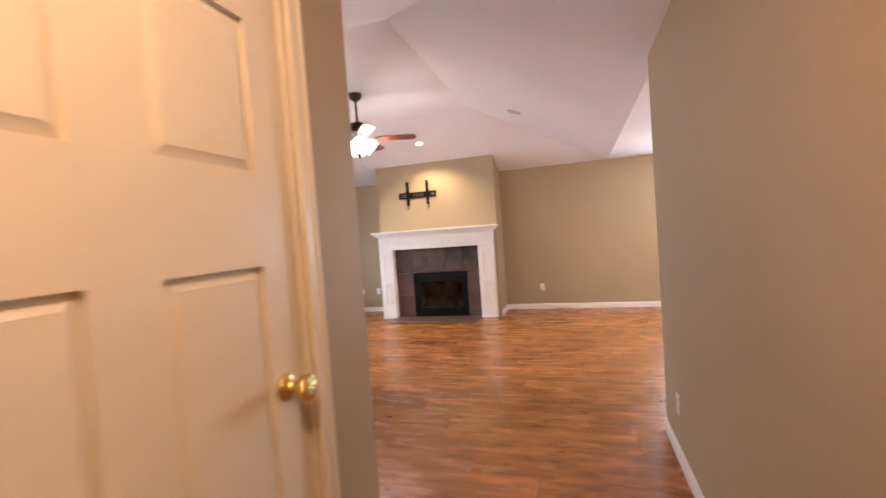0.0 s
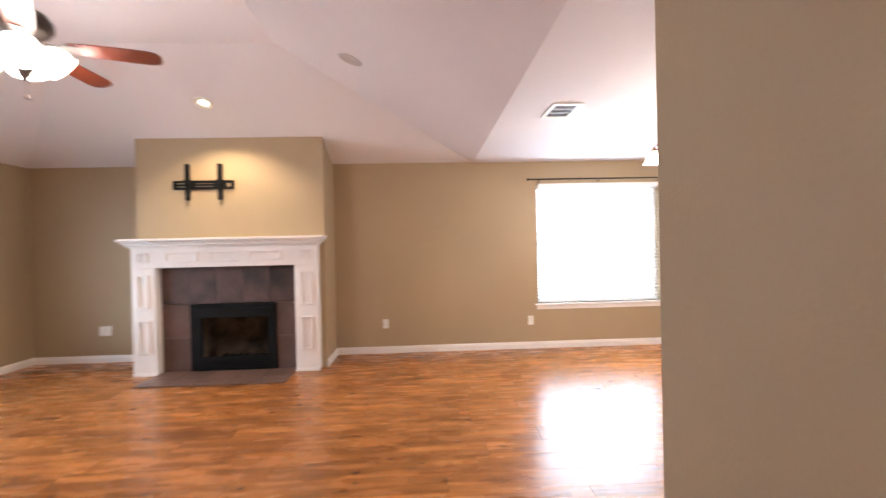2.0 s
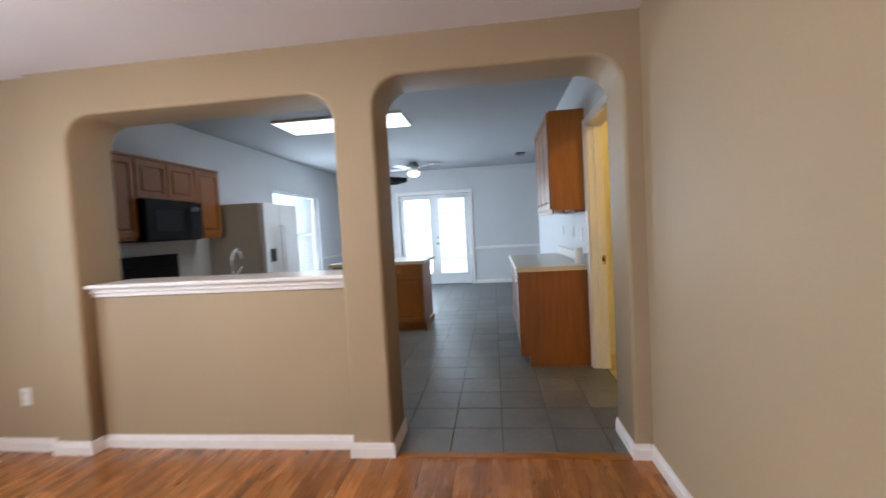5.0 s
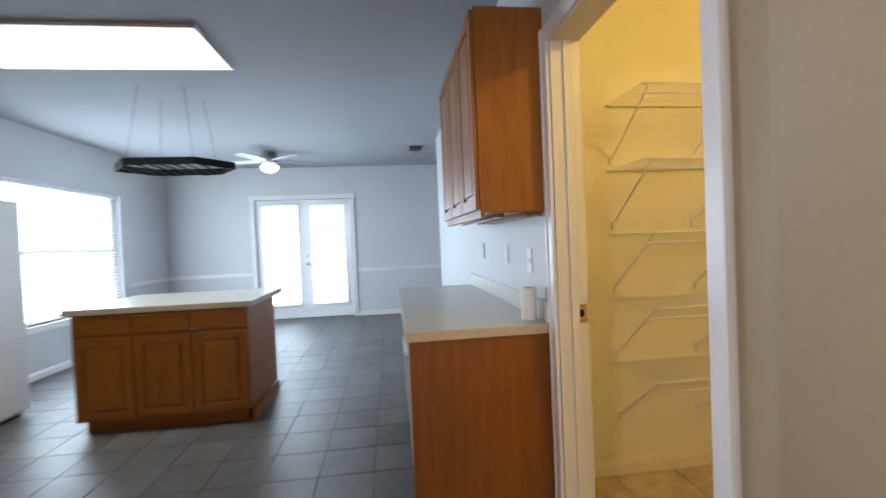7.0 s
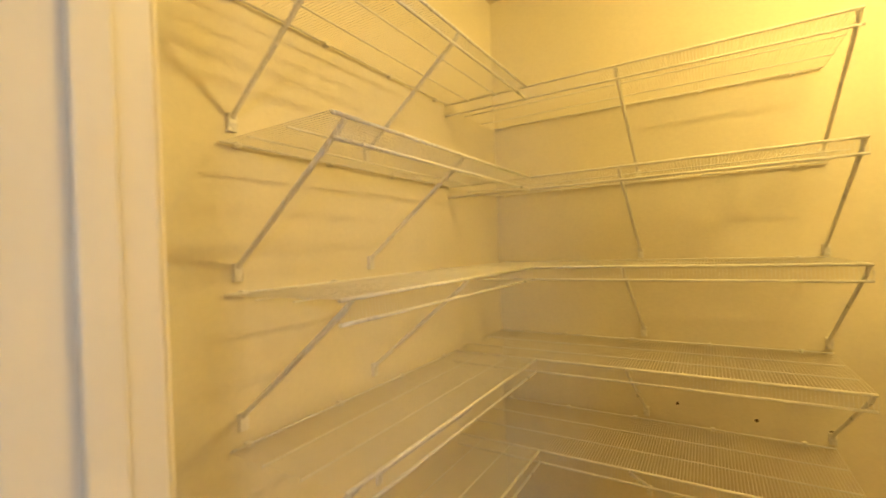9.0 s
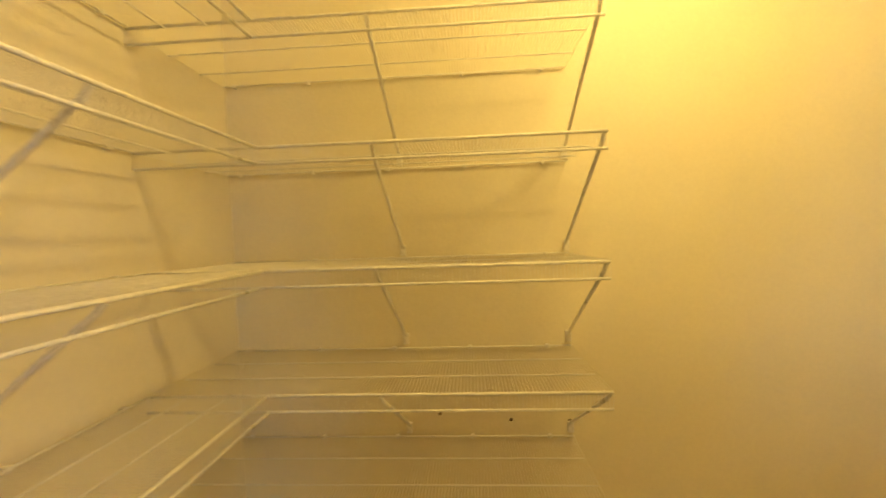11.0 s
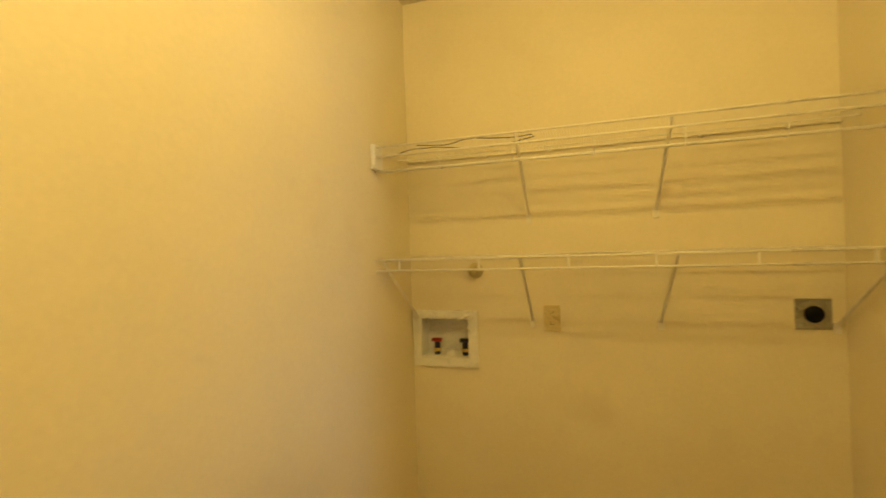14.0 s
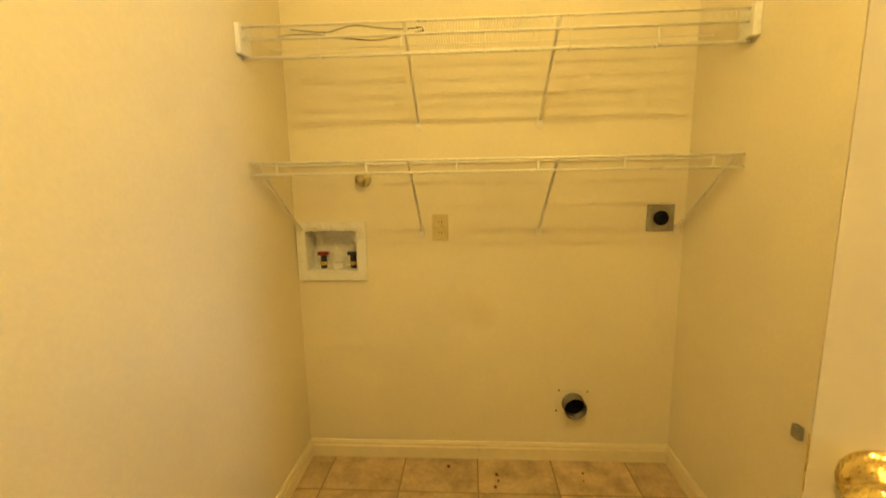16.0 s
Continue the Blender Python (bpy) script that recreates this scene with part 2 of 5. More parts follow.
def setting(name, bm, mat, smooth=False):
    ob = new(name, finish(name, bm, mat, smooth))
    return tagged(ob, kind="structure")


def B(*boxes, bevel=0.0, seg=2):
    """A bmesh of boxes (a, b), bevelled."""
    bm = bmesh.new()
    for a, b in boxes:
        vs = [bm.verts.new((x, y, z)) for x in (a[0], b[0]) for y in (a[1], b[1]) for z in (a[2], b[2])]
        for f in ((0, 1, 3, 2), (4, 6, 7, 5), (0, 4, 5, 1), (2, 3, 7, 6), (0, 2, 6, 4), (1, 5, 7, 3)):
            bm.faces.new([vs[i] for i in f])
    if bevel:
        bmesh.ops.bevel(bm, geom=bm.edges[:], offset=bevel, segments=seg, affect="EDGES", profile=0.6)
    return bm


def rodmesh(bm, pts, r, n=6):
    """A round bar along points, added to bm."""
    pts = [Vector(p) for p in pts]
    rings = []
    for i, p in enumerate(pts):
        d = (pts[min(i + 1, len(pts) - 1)] - pts[max(i - 1, 0)]).normalized()
        u = d.orthogonal().normalized() if abs(d.z) > 0.99 else d.cross(Vector((0, 0, 1))).normalized()
        w = d.cross(u)
        rr = r[i] if isinstance(r, (list, tuple)) else r
        rings.append([bm.verts.new(p + rr * (math.cos(2 * math.pi * k / n) * u + math.sin(2 * math.pi * k / n) * w)) for k in range(n)])
    for a, b in zip(rings, rings[1:]):
        for k in range(n):
            bm.faces.new((a[k], a[(k + 1) % n], b[(k + 1) % n], b[k]))
    bm.faces.new(rings[0][::-1])
    bm.faces.new(rings[-1])
    return bm


def R(pts, r, n=8):
    return rodmesh(bmesh.new(), pts, r, n)


def turned(profile, m=Matrix(), n=24, wave=0.0, lobes=8):
    """A lathe shape round z from (radius, height), placed by m."""
    bm = bmesh.new()
    rings = []
    for r, z in profile:
        rings.append([bm.verts.new(m @ Vector((r * (1 + wave * math.cos(lobes * 2 * math.pi * k / n)) * math.cos(2 * math.pi * k / n), r * (1 + wave * math.cos(lobes * 2 * math.pi * k / n)) * math.sin(2 * math.pi * k / n), z))) for k in range(n)])
    for a, b in zip(rings, rings[1:]):
        for k in range(n):
            bm.faces.new((a[k], a[(k + 1) % n], b[(k + 1) % n], b[k]))
    if profile[0][0] > 0.0005:
        bm.faces.new(rings[0][::-1])
    if profile[-1][0] > 0.0005:
        bm.faces.new(rings[-1])
    bmesh.ops.remove_doubles(bm, verts=bm.verts, dist=1e-5)
    return bm


def prism(pts, axis, a, b):
    """A polygon pushed along an axis from a to b; pts give the two other coordinates in order."""
    bm = bmesh.new()

    def at(p, v):
        c = list(p)
        c.insert(axis, v)
        return c
    lo, hi = [bm.verts.new(at(p, a)) for p in pts], [bm.verts.new(at(p, b)) for p in pts]
    bm.faces.new(lo)
    bm.faces.new(hi[::-1])
    for i in range(len(pts)):
        j = (i + 1) % len(pts)
        bm.faces.new((lo[i], lo[j], hi[j], hi[i]))
    return bm


def pierced(axis, a, b, u0, u1, v0, v1, holes):
    """A wall slab from a to b along axis, u and v the other two, with rectangular holes (u0, u1, v0, v1) right through."""
    us = sorted({u0, u1, *[h[0] for h in holes], *[h[1] for h in holes]})
    vs = sorted({v0, v1, *[h[2] for h in holes], *[h[3] for h in holes]})
    us, vs = [u for u in us if u0 <= u <= u1], [v for v in vs if v0 <= v <= v1]
    bm = bmesh.new()
    grid = {}

    def vert(i, j, k):
        if (i, j, k) not in grid:
            c = [us[i], vs[j]]
            c.insert(axis, (a, b)[k])
            grid[i, j, k] = bm.verts.new(c)
        return grid[i, j, k]

    def full(i, j):
        if not (0 <= i < len(us) - 1 and 0 <= j < len(vs) - 1):
            return False
        u, v = (us[i] + us[i + 1]) / 2, (vs[j] + vs[j + 1]) / 2
        return not any(h[0] < u < h[1] and h[2] < v < h[3] for h in holes)
    for i in range(len(us) - 1):
        for j in range(len(vs) - 1):
            if full(i, j):
                for k in (0, 1):
                    bm.faces.new((vert(i, j, k), vert(i + 1, j, k), vert(i + 1, j + 1, k), vert(i, j + 1, k)))
                for di, dj, e in ((-1, 0, ((i, j), (i, j + 1))), (1, 0, ((i + 1, j), (i + 1, j + 1))), (0, -1, ((i, j), (i + 1, j))), (0, 1, ((i, j + 1), (i + 1, j + 1)))):
                    if not full(i + di, j + dj):
                        p, q = e
                        bm.faces.new((vert(*p, 0), vert(*q, 0), vert(*q, 1), vert(*p, 1)))
    return bm


def skirting(name, p, q, side, mat, h=0.085, d=0.014):
    """A moulded baseboard from p to q on the floor, standing out to the given side (unit vector)."""
    p, q, s = Vector((*p, 0)), Vector((*q, 0)), Vector((*side, 0))
    prof = [(0, 0.0), (d, 0.0), (d, h * 0.66), (d * 0.72, h * 0.74), (d * 0.72, h * 0.86), (d * 0.35, h), (0, h)]
    bm = bmesh.new()
    a, b = [[bm.verts.new(e + s * o + Vector((0, 0, z))) for o, z in prof] for e in (p, q)]
    n = len(prof)
    for i in range(n):
        bm.faces.new((a[i], a[(i + 1) % n], b[(i + 1) % n], b[i]))
    bm.faces.new(a)
    bm.faces.new(b[::-1])
    return setting(name, bm, mat)

# ---- structure ----
ZC, ZK, ZL = 2.385, 2.70, 2.62
YN, XW, XE = 8.487, -3.83, 4.83
for nm, bm, mt in (
    ("wall_north", pierced(1, YN, 8.70, XW - 0.2, 5.12, -0.1, ZC + 0.03, [(2.40, 4.01, 0.57, 2.085)]), TAN),
    ("wall_west", pierced(0, XW - 0.2, XW, 2.2, YN, -0.1, ZC + 0.03, [(6.63, 7.53, 0.36, 2.0), (5.62, 6.52, 0.36, 2.0)]), TAN),
    ("wall_living_south", B(((XW - 0.2, 2.19, -0.1), (0.36, 2.31, ZC + 0.03))), TAN),
    ("wall_hall_west", pierced(0, 0.24, 0.36, -0.7, 2.19, -0.1, ZC + 0.03, [(1.062, 2.0, -0.2, 2.06)]), TAN),
    ("wall_hall_end", B(((0.24, -0.82, -0.1), (1.66, -0.7, ZC + 0.03))), TAN),
    ("wall_behind_door", B(((-0.6, 0.9, -0.1), (-0.5, 2.19, ZC))), TAN),
    ("wall_hall_east", B(((1.546, -0.7, -0.1), (1.66, 4.065, ZC + 0.03)), bevel=0.012), TAN),
    ("wall_dining_south", B(((1.66, 3.952, -0.1), (4.80, 4.065, ZC + 0.03))), TAN),
    ("wall_dining_east", B(((XE, 7.68, -0.1), (5.118, YN, ZK + 0.03))), TAN),
    ("wall_kitchen_north", pierced(1, 8.5, 8.70, 5.12, 12.7, -0.1, ZK + 0.03, [(9.3, 11.2, 0.57, 2.12)]), GREY),
    ("wall_kitchen_east", pierced(0, 12.5, 12.7, 3.2, 8.5, -0.1, ZK + 0.03, [(5.40, 7.05, -0.2, 2.13)]), GREY),
    ("wall_nook_south", B(((10.4, 3.2, -0.1), (12.5, 3.3, ZK + 0.03))), GREY),
    ("wall_nook_west", B(((10.4, 3.3, -0.1), (10.5, 3.80, ZK + 0.03))), GREY),
    ("wall_laundry_east", B(((6.72, 1.96, -0.1), (6.84, 3.90, ZK))), CREAM),
    ("wall_laundry_south", B(((3.28, 1.96, -0.1), (6.72, 2.08, ZK))), CREAM),
    ("wall_laundry_west", pierced(0, 3.28, 3.395, 2.08, 3.95, -0.1, ZK, [(2.125, 2.36, 0.925, 1.112), (3.29, 3.39, 0.24, 0.34)]), CREAM),
    ("wall_laundry_north", B(((3.395, 3.785, -0.1), (5.10, 3.951, ZK))), CREAM),
):
    setting(nm, bm, mt)
# the wall between kitchen and laundry: grey on one side, cream on the other
setting("wall_kitchen_south", pierced(1, 3.966, 4.03, 5.34, 10.5, -0.1, ZK + 0.03, [(5.38, 6.31, -0.2, 2.14)]), GREY)
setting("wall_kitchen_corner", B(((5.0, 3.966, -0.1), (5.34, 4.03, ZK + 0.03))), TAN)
setting("wall_laundry_door_side", pierced(1, 3.90, 3.965, 5.08, 10.4, -0.1, ZK, [(5.38, 6.31, -0.2, 2.14)]), CREAM)


def arched_wall(name, x0, x1, mat):
    """The dining room's pierced wall: an archway and a pass-through with rounded corners and bull-nosed edges."""
    r = 0.17

    def corner(cy, cz, a0, a1, n=8):
        return [(cy + r * math.cos(a0 + (a1 - a0) * k / n), cz + r * math.sin(a0 + (a1 - a0) * k / n)) for k in range(n + 1)]
    h = math.pi / 2
    pts = [(4.0, -0.1), (4.16, -0.1)]
    pts += corner(4.16 + r, 2.17 - r, math.pi, h) + corner(5.50 - r, 2.17 - r, h, 0)
    pts += [(5.50, -0.1), (5.74, -0.1)]
    pts += corner(5.74 + r, 2.11 - r, math.pi, h) + corner(7.44 - r, 2.11 - r, h, 0)
    pts += [(7.44, -0.1), (7.70, -0.1), (7.70, ZK + 0.03), (4.0, ZK + 0.03)]
    cu = bpy.data.curves.new(name, "CURVE")
    cu.dimensions, cu.fill_mode = "2D", "BOTH"
    sp = cu.splines.new("POLY")
    sp.points.add(len(pts) - 1)
    for p, (y, z) in zip(sp.points, pts):
        p.co = (y, z, 0, 1)
    sp.use_cyclic_u = True
    bev = 0.02
    cu.extrude, cu.bevel_depth, cu.bevel_resolution, cu.offset = (x1 - x0) / 2 - bev, bev, 3, -bev
    tmp = bpy.data.objects.new("tmp", cu)
    me = bpy.data.meshes.new_from_object(tmp)
    bpy.data.objects.remove(tmp)
    me.transform(Matrix(((0, 0, 1, (x0 + x1) / 2), (1, 0, 0, 0), (0, 1, 0, 0), (0, 0, 0, 1))))
    me.name = name
    me.materials.clear()
    me.materials.append(mat)
    return tagged(new(name, me), kind="structure")


arched_wall("wall_arched", 4.785, 5.12, TAN)
setting("wall_half", B(((4.88, 5.75, -0.1), (5.11, 7.43, 1.03))), TAN)
setting("trim_pass_through_sill", B(((4.815, 5.745, 1.045), (5.20, 7.435, 1.068)), ((4.848, 5.75, 1.012), (4.879, 7.43, 1.044)), ((4.862, 5.75, 0.985), (4.879, 7.43, 1.011)), bevel=0.005), TRIM)

# ceilings
run = (3.05 - ZC) / 0.36
x0, x1, y0, y1 = XW - 0.02, 1.60, 2.29, YN + 0.02
bm = bmesh.new()
lo = [bm.verts.new(p) for p in ((x0, y0, ZC), (x1, y0, ZC), (x1, y1, ZC), (x0, y1, ZC))]
hi = [bm.verts.new(p) for p in ((x0 + run, y0 + run, 3.05), (x1 - run, y0 + run, 3.05), (x1 - run, y1 - run, 3.05), (x0 + run, y1 - run, 3.05))]
bm.faces.new(hi)
for i in range(4):
    bm.faces.new((lo[i], lo[(i + 1) % 4], hi[(i + 1) % 4], hi[i]))
g = bmesh.ops.extrude_face_region(bm, geom=bm.faces[:])
bmesh.ops.translate(bm, verts=[v for v in g["geom"] if isinstance(v, bmesh.types.BMVert)], vec=(0, 0, 0.08))
setting("ceiling_living", bm, CEIL)
setting("ceiling_dining", B(((1.60, 3.9, ZC), (4.84, YN + 0.1, ZC + 0.08))), CEIL)
setting("ceiling_hall", B(((0.2, -0.8, ZC), (1.66, 2.29, ZC + 0.08))), CEIL)
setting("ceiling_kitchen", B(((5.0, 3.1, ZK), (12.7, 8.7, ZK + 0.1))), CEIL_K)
setting("ceiling_laundry", B(((3.2, 1.9, ZL), (6.9, 3.9, ZL + 0.06))), CREAM)

# baseboards
for p, q, s, m in (
    ((XW, YN), (-2.207, YN), (0, -1), TRIM), ((-0.161, YN), (XE, YN), (0, -1), TRIM),
    ((-0.161, YN - 0.014), (-0.161, 7.925), (1, 0), TRIM), ((-2.207, 7.925), (-2.207, YN - 0.014), (-1, 0), TRIM),
    ((XW, 2.31), (XW, YN - 0.014), (1, 0), TRIM), ((XW + 0.014, 2.31), (0.36, 2.31), (0, 1), TRIM),
    ((0.36, 2.046), (0.36, 2.324), (1, 0), TRIM), ((0.36, -0.7), (0.36, 1.0), (1, 0), TRIM),
    ((1.546, -0.7), (1.546, 4.079), (-1, 0), TRIM), ((1.546, 4.065), (4.785, 4.065), (0, 1), TRIM),
    ((XE, 7.714), (XE, YN - 0.014), (-1, 0), TRIM), ((4.785, 7.70), (XE, 7.70), (0, 1), TRIM),
    ((4.785, 7.44), (4.785, 7.714), (-1, 0), TRIM), ((4.88, 5.754), (4.88, 7.426), (-1, 0), TRIM),
    ((4.771, 7.44), (4.866, 7.44), (0, -1), TRIM), ((4.771, 5.74), (4.866, 5.74), (0, 1), TRIM),
    ((4.785, 5.50), (4.785, 5.74), (-1, 0), TRIM), ((4.771, 5.50), (5.12, 5.50), (0, -1), TRIM),
    ((4.771, 4.16), (5.12, 4.16), (0, 1), TRIM), ((4.785, 4.079), (4.785, 4.16), (-1, 0), TRIM),
    ((12.5, 3.3), (12.5, 5.32), (-1, 0), TRIM), ((12.5, 7.13), (12.5, 8.5), (-1, 0), TRIM), ((8.75, 8.5), (12.48, 8.5), (0, -1), TRIM),
    ((8.25, 4.03), (10.5, 4.03), (0, 1), TRIM),
    ((3.395, 2.08), (3.395, 3.785), (1, 0), TRIM_OLD), ((3.409, 2.08), (6.72, 2.08), (0, 1), TRIM_OLD),
    ((3.409, 3.785), (5.10, 3.785), (0, -1), TRIM_OLD), ((6.72, 2.094), (6.72, 3.90), (-1, 0), TRIM_OLD),
):
    skirting("baseboard", p, q, s, m)

# chair rail of the breakfast end
setting("trim_chair_rail", B(((12.478, 3.3, 0.80), (12.5, 5.31, 0.86)), ((12.478, 7.14, 0.80), (12.5, 8.5, 0.86)), ((11.3, 8.478, 0.80), (12.478, 8.5, 0.86)), bevel=0.006), TRIM)


def casing(name, axis, face, out, u0, u1, top, mat, w=0.07, d=0.016):
    """Door casing round an opening; face: the wall's plane, out: +1 or -1."""
    def bx(a, b, c, e, lift=0.0):
        lo, hi = [a, c], [b, e]
        f = sorted((face, face + out * (d + lift)))
        lo.insert(axis, f[0])
        hi.insert(axis, f[1])
        return tuple(lo), tuple(hi)
    return setting(name, B(bx(u0 - w, u0, 0, top), bx(u1, u1 + w, 0, top), bx(u0 - w, u1 + w, top, top + w),
                           bx(u0 - w + 0.002, u0 - w * 0.72, 0.001, top + w - 0.002, 0.006), bx(u1 + w * 0.72, u1 + w - 0.002, 0.001, top + w - 0.002, 0.006), bevel=0.004), mat)


casing("trim_hall_door", 0, 0.36, 1, 1.068, 1.994, 2.055, DOORP, w=0.05)
setting("trim_hall_jamb", B(((0.241, 1.062, 0), (0.359, 1.082, 2.05)), ((0.241, 1.976, 0), (0.359, 2.0, 2.05)), ((0.241, 1.062, 2.048), (0.359, 2.0, 2.06)), bevel=0.002), DOORP)
casing("trim_laundry_door", 1, 4.03, 1, 5.395, 6.295, 2.125, TRIM, w=0.065)
casing("trim_laundry_door_inner", 1, 3.90, -1, 5.395, 6.295, 2.125, TRIM_OLD, w=0.065, d=0.009)
setting("trim_laundry_jamb", B(((5.38, 3.901, 0), (5.402, 4.029, 2.12)), ((6.288, 3.901, 0), (6.31, 4.029, 2.12)), ((5.38, 3.901, 2.118), (6.31, 4.029, 2.14)),
                               ((6.278, 3.94, 0), (6.288, 3.975, 2.118)), ((5.402, 3.94, 0), (5.412, 3.975, 2.118)), bevel=0.003), DOORP)
setting("trim_french_door", B(((12.476, 5.33, 0), (12.5, 5.40, 2.2)), ((12.476, 7.05, 0), (12.5, 7.12, 2.2)), ((12.47, 5.31, 2.13), (12.5, 7.14, 2.21)), bevel=0.005), TRIM)
setting("threshold_strip", B(((4.775, 4.175, -0.005), (4.835, 5.485, 0.008)), bevel=0.003), OAK)


def slat_mesh(length, axis, tilt=12, mat=BLIND):
    bm = B(((-length / 2, -0.021, -0.001), (length / 2, 0.021, 0.001)))
    bmesh.ops.rotate(bm, verts=bm.verts, cent=(0, 0, 0), matrix=Matrix.Rotation(radians(tilt), 3, "X"))
    if axis == 0:
        bmesh.ops.rotate(bm, verts=bm.verts, cent=(0, 0, 0), matrix=Matrix.Rotation(radians(90), 3, "Z"))
    return finish("slat", bm, mat)


def window(name, axis, face, out, u0, u1, v0, v1, blind_label):
    """Sash window in its opening, with stool and apron inside, glass, and a slatted blind."""
    def bx(a, b, c, e, f, g):
        lo, hi = [a, c], [b, e]
        f, g = sorted((face + out * f, face + out * g))
        lo.insert(axis, f)
        hi.insert(axis, g)
        return tuple(lo), tuple(hi)
    w = tagged(new(name), kind="structure")
    mid = (v0 + v1) / 2
    part("window_frame", B(bx(u0, u0 + 0.04, v0, v1, 0.10, 0.15), bx(u1 - 0.04, u1, v0, v1, 0.10, 0.15), bx(u0, u1, v1 - 0.04, v1, 0.10, 0.15),
                           bx(u0, u1, v0, v0 + 0.04, 0.10, 0.15), bx(u0 + 0.04, u1 - 0.04, mid - 0.012, mid + 0.012, 0.12, 0.15), bevel=0.004), ENAMEL, w)
    part("window_sill", B(bx(u0 - 0.04, u1 + 0.04, v0 - 0.022, v0, 0.09, -0.035), bx(u0 - 0.02, u1 + 0.02, v0 - 0.075, v0 - 0.023, -0.001, -0.014), bevel=0.004), TRIM, w)
    for a, b in ((v0 + 0.04, mid - 0.02), (mid + 0.02, v1 - 0.04)):
        g = part("pane", B(bx(u0 + 0.04, u1 - 0.04, a, b, 0.122, 0.127)), GLASS, w)
        g.visible_shadow = False
    bl = thing("window_blind", (0, 0, 0), blind_label, "blind", "window blinds")
    part("headrail", B(bx(u0 + 0.01, u1 - 0.01, v1 - 0.05, v1 - 0.005, 0.03, 0.08), bevel=0.004), ENAMEL, bl)
    part("bottom_rail", B(bx(u0 + 0.012, u1 - 0.012, v0 + 0.008, v0 + 0.028, 0.035, 0.075), bevel=0.004), ENAMEL, bl)
    me = slat_mesh(u1 - u0 - 0.008, axis)
    z = v0 + 0.05
    while z < v1 - 0.06:
        s = new("slat", me)
        c = [(u0 + u1) / 2, z]
        c.insert(axis, face + out * 0.055)
        s.location = c
        s.parent = bl
        z += 0.044
    for u in (u0 + 0.2, u1 - 0.2):
        a, b = [u, v0 + 0.02], [u, v1 - 0.03]
        a.insert(axis, face + out * 0.055)
        b.insert(axis, face + out * 0.055)
        part("cord", R([a, b], 0.0012, 4), WHITE, bl)
    return w


window("window_1", 1, YN, 1, 2.40, 4.01, 0.57, 2.085, "white slatted blind in the dining window, lowered")
solo("blind_valance", B(((2.42, 8.45, 2.05), (3.99, 8.4865, 2.10)), bevel=0.006), ENAMEL, "white valance of the dining window blind", "blind")
window("window_2", 0, XW, -1, 6.63, 7.53, 0.36, 2.0, "white slatted blind lowered in the living room window")
window("window_3", 0, XW, -1, 5.62, 6.52, 0.36, 2.0, "white slatted blind lowered in the living room window")
window("window_4", 1, 8.5, 1, 9.3, 11.2, 0.57, 2.12, "white slatted blind lowered in the kitchen window")


def french_leaf(name, y0, y1, handle):
    d = tagged(new(name), kind="structure")
    part("leaf", pierced(0, 12.53, 12.575, y0, y1, 0.02, 2.12, [(y0 + 0.11, y1 - 0.11, 0.27, 2.02)]), ENAMEL, d)
    g = part("pane", B(((12.55, y0 + 0.11, 0.27), (12.556, y1 - 0.11, 2.02))), GLASS, d)
    g.visible_shadow = False
    for i in range(1, 5):
        z = 0.27 + 0.35 * i
        part("muntin", B(((12.557, y0 + 0.11, z - 0.012), (12.572, y1 - 0.11, z + 0.012))), ENAMEL, d)
    part("glazing_bead", B(*[((12.518, a, b), (12.53, c, e)) for a, b, c, e in ((y0 + 0.085, 0.245, y0 + 0.11, 2.045), (y1 - 0.11, 0.245, y1 - 0.085, 2.045), (y0 + 0.11, 0.245, y1 - 0.11, 0.27), (y0 + 0.11, 2.02, y1 - 0.11, 2.045))], bevel=0.004), ENAMEL, d)
    if handle:
        part("door_knob", turned([(0.0, 0), (0.028, 0.0), (0.028, 0.006), (0.012, 0.01), (0.011, 0.03), (0.024, 0.038), (0.029, 0.052), (0.022, 0.066), (0, 0.07)], Matrix.Translation((12.528, handle, 0.98)) @ Matrix.Rotation(radians(-90), 4, "Y"), 16), STEEL, d, smooth=True)
        part("deadbolt", turned([(0, 0), (0.027, 0), (0.027, 0.01), (0.015, 0.016), (0, 0.017)], Matrix.Translation((12.528, handle, 1.12)) @ Matrix.Rotation(radians(-90), 4, "Y"), 16), STEEL, d, smooth=True)
    bl = thing("door_blind", (0, 0, 0), "white slatted blind hung on the French door glass", "blind", "french door blinds")
    part("headrail", B(((12.47, y0 + 0.10, 2.02), (12.517, y1 - 0.10, 2.06)), bevel=0.004), ENAMEL, bl)
    part("bottom_rail", B(((12.48, y0 + 0.105, 0.24), (12.512, y1 - 0.105, 0.262)), bevel=0.004), ENAMEL, bl)
    me = slat_mesh(y1 - y0 - 0.21, 0, 66, BLIND_DENSE) if handle else slat_mesh(y1 - y0 - 0.21, 0)
    z = 0.29
    while z < 2.01:
        s = new("slat", me)
        s.location = (12.494, (y0 + y1) / 2, z)
        s.parent = bl
        z += 0.044
    return d


french_leaf("door_1", 5.41, 6.225, 6.17)
french_leaf("door_2", 6.225, 7.04, None)


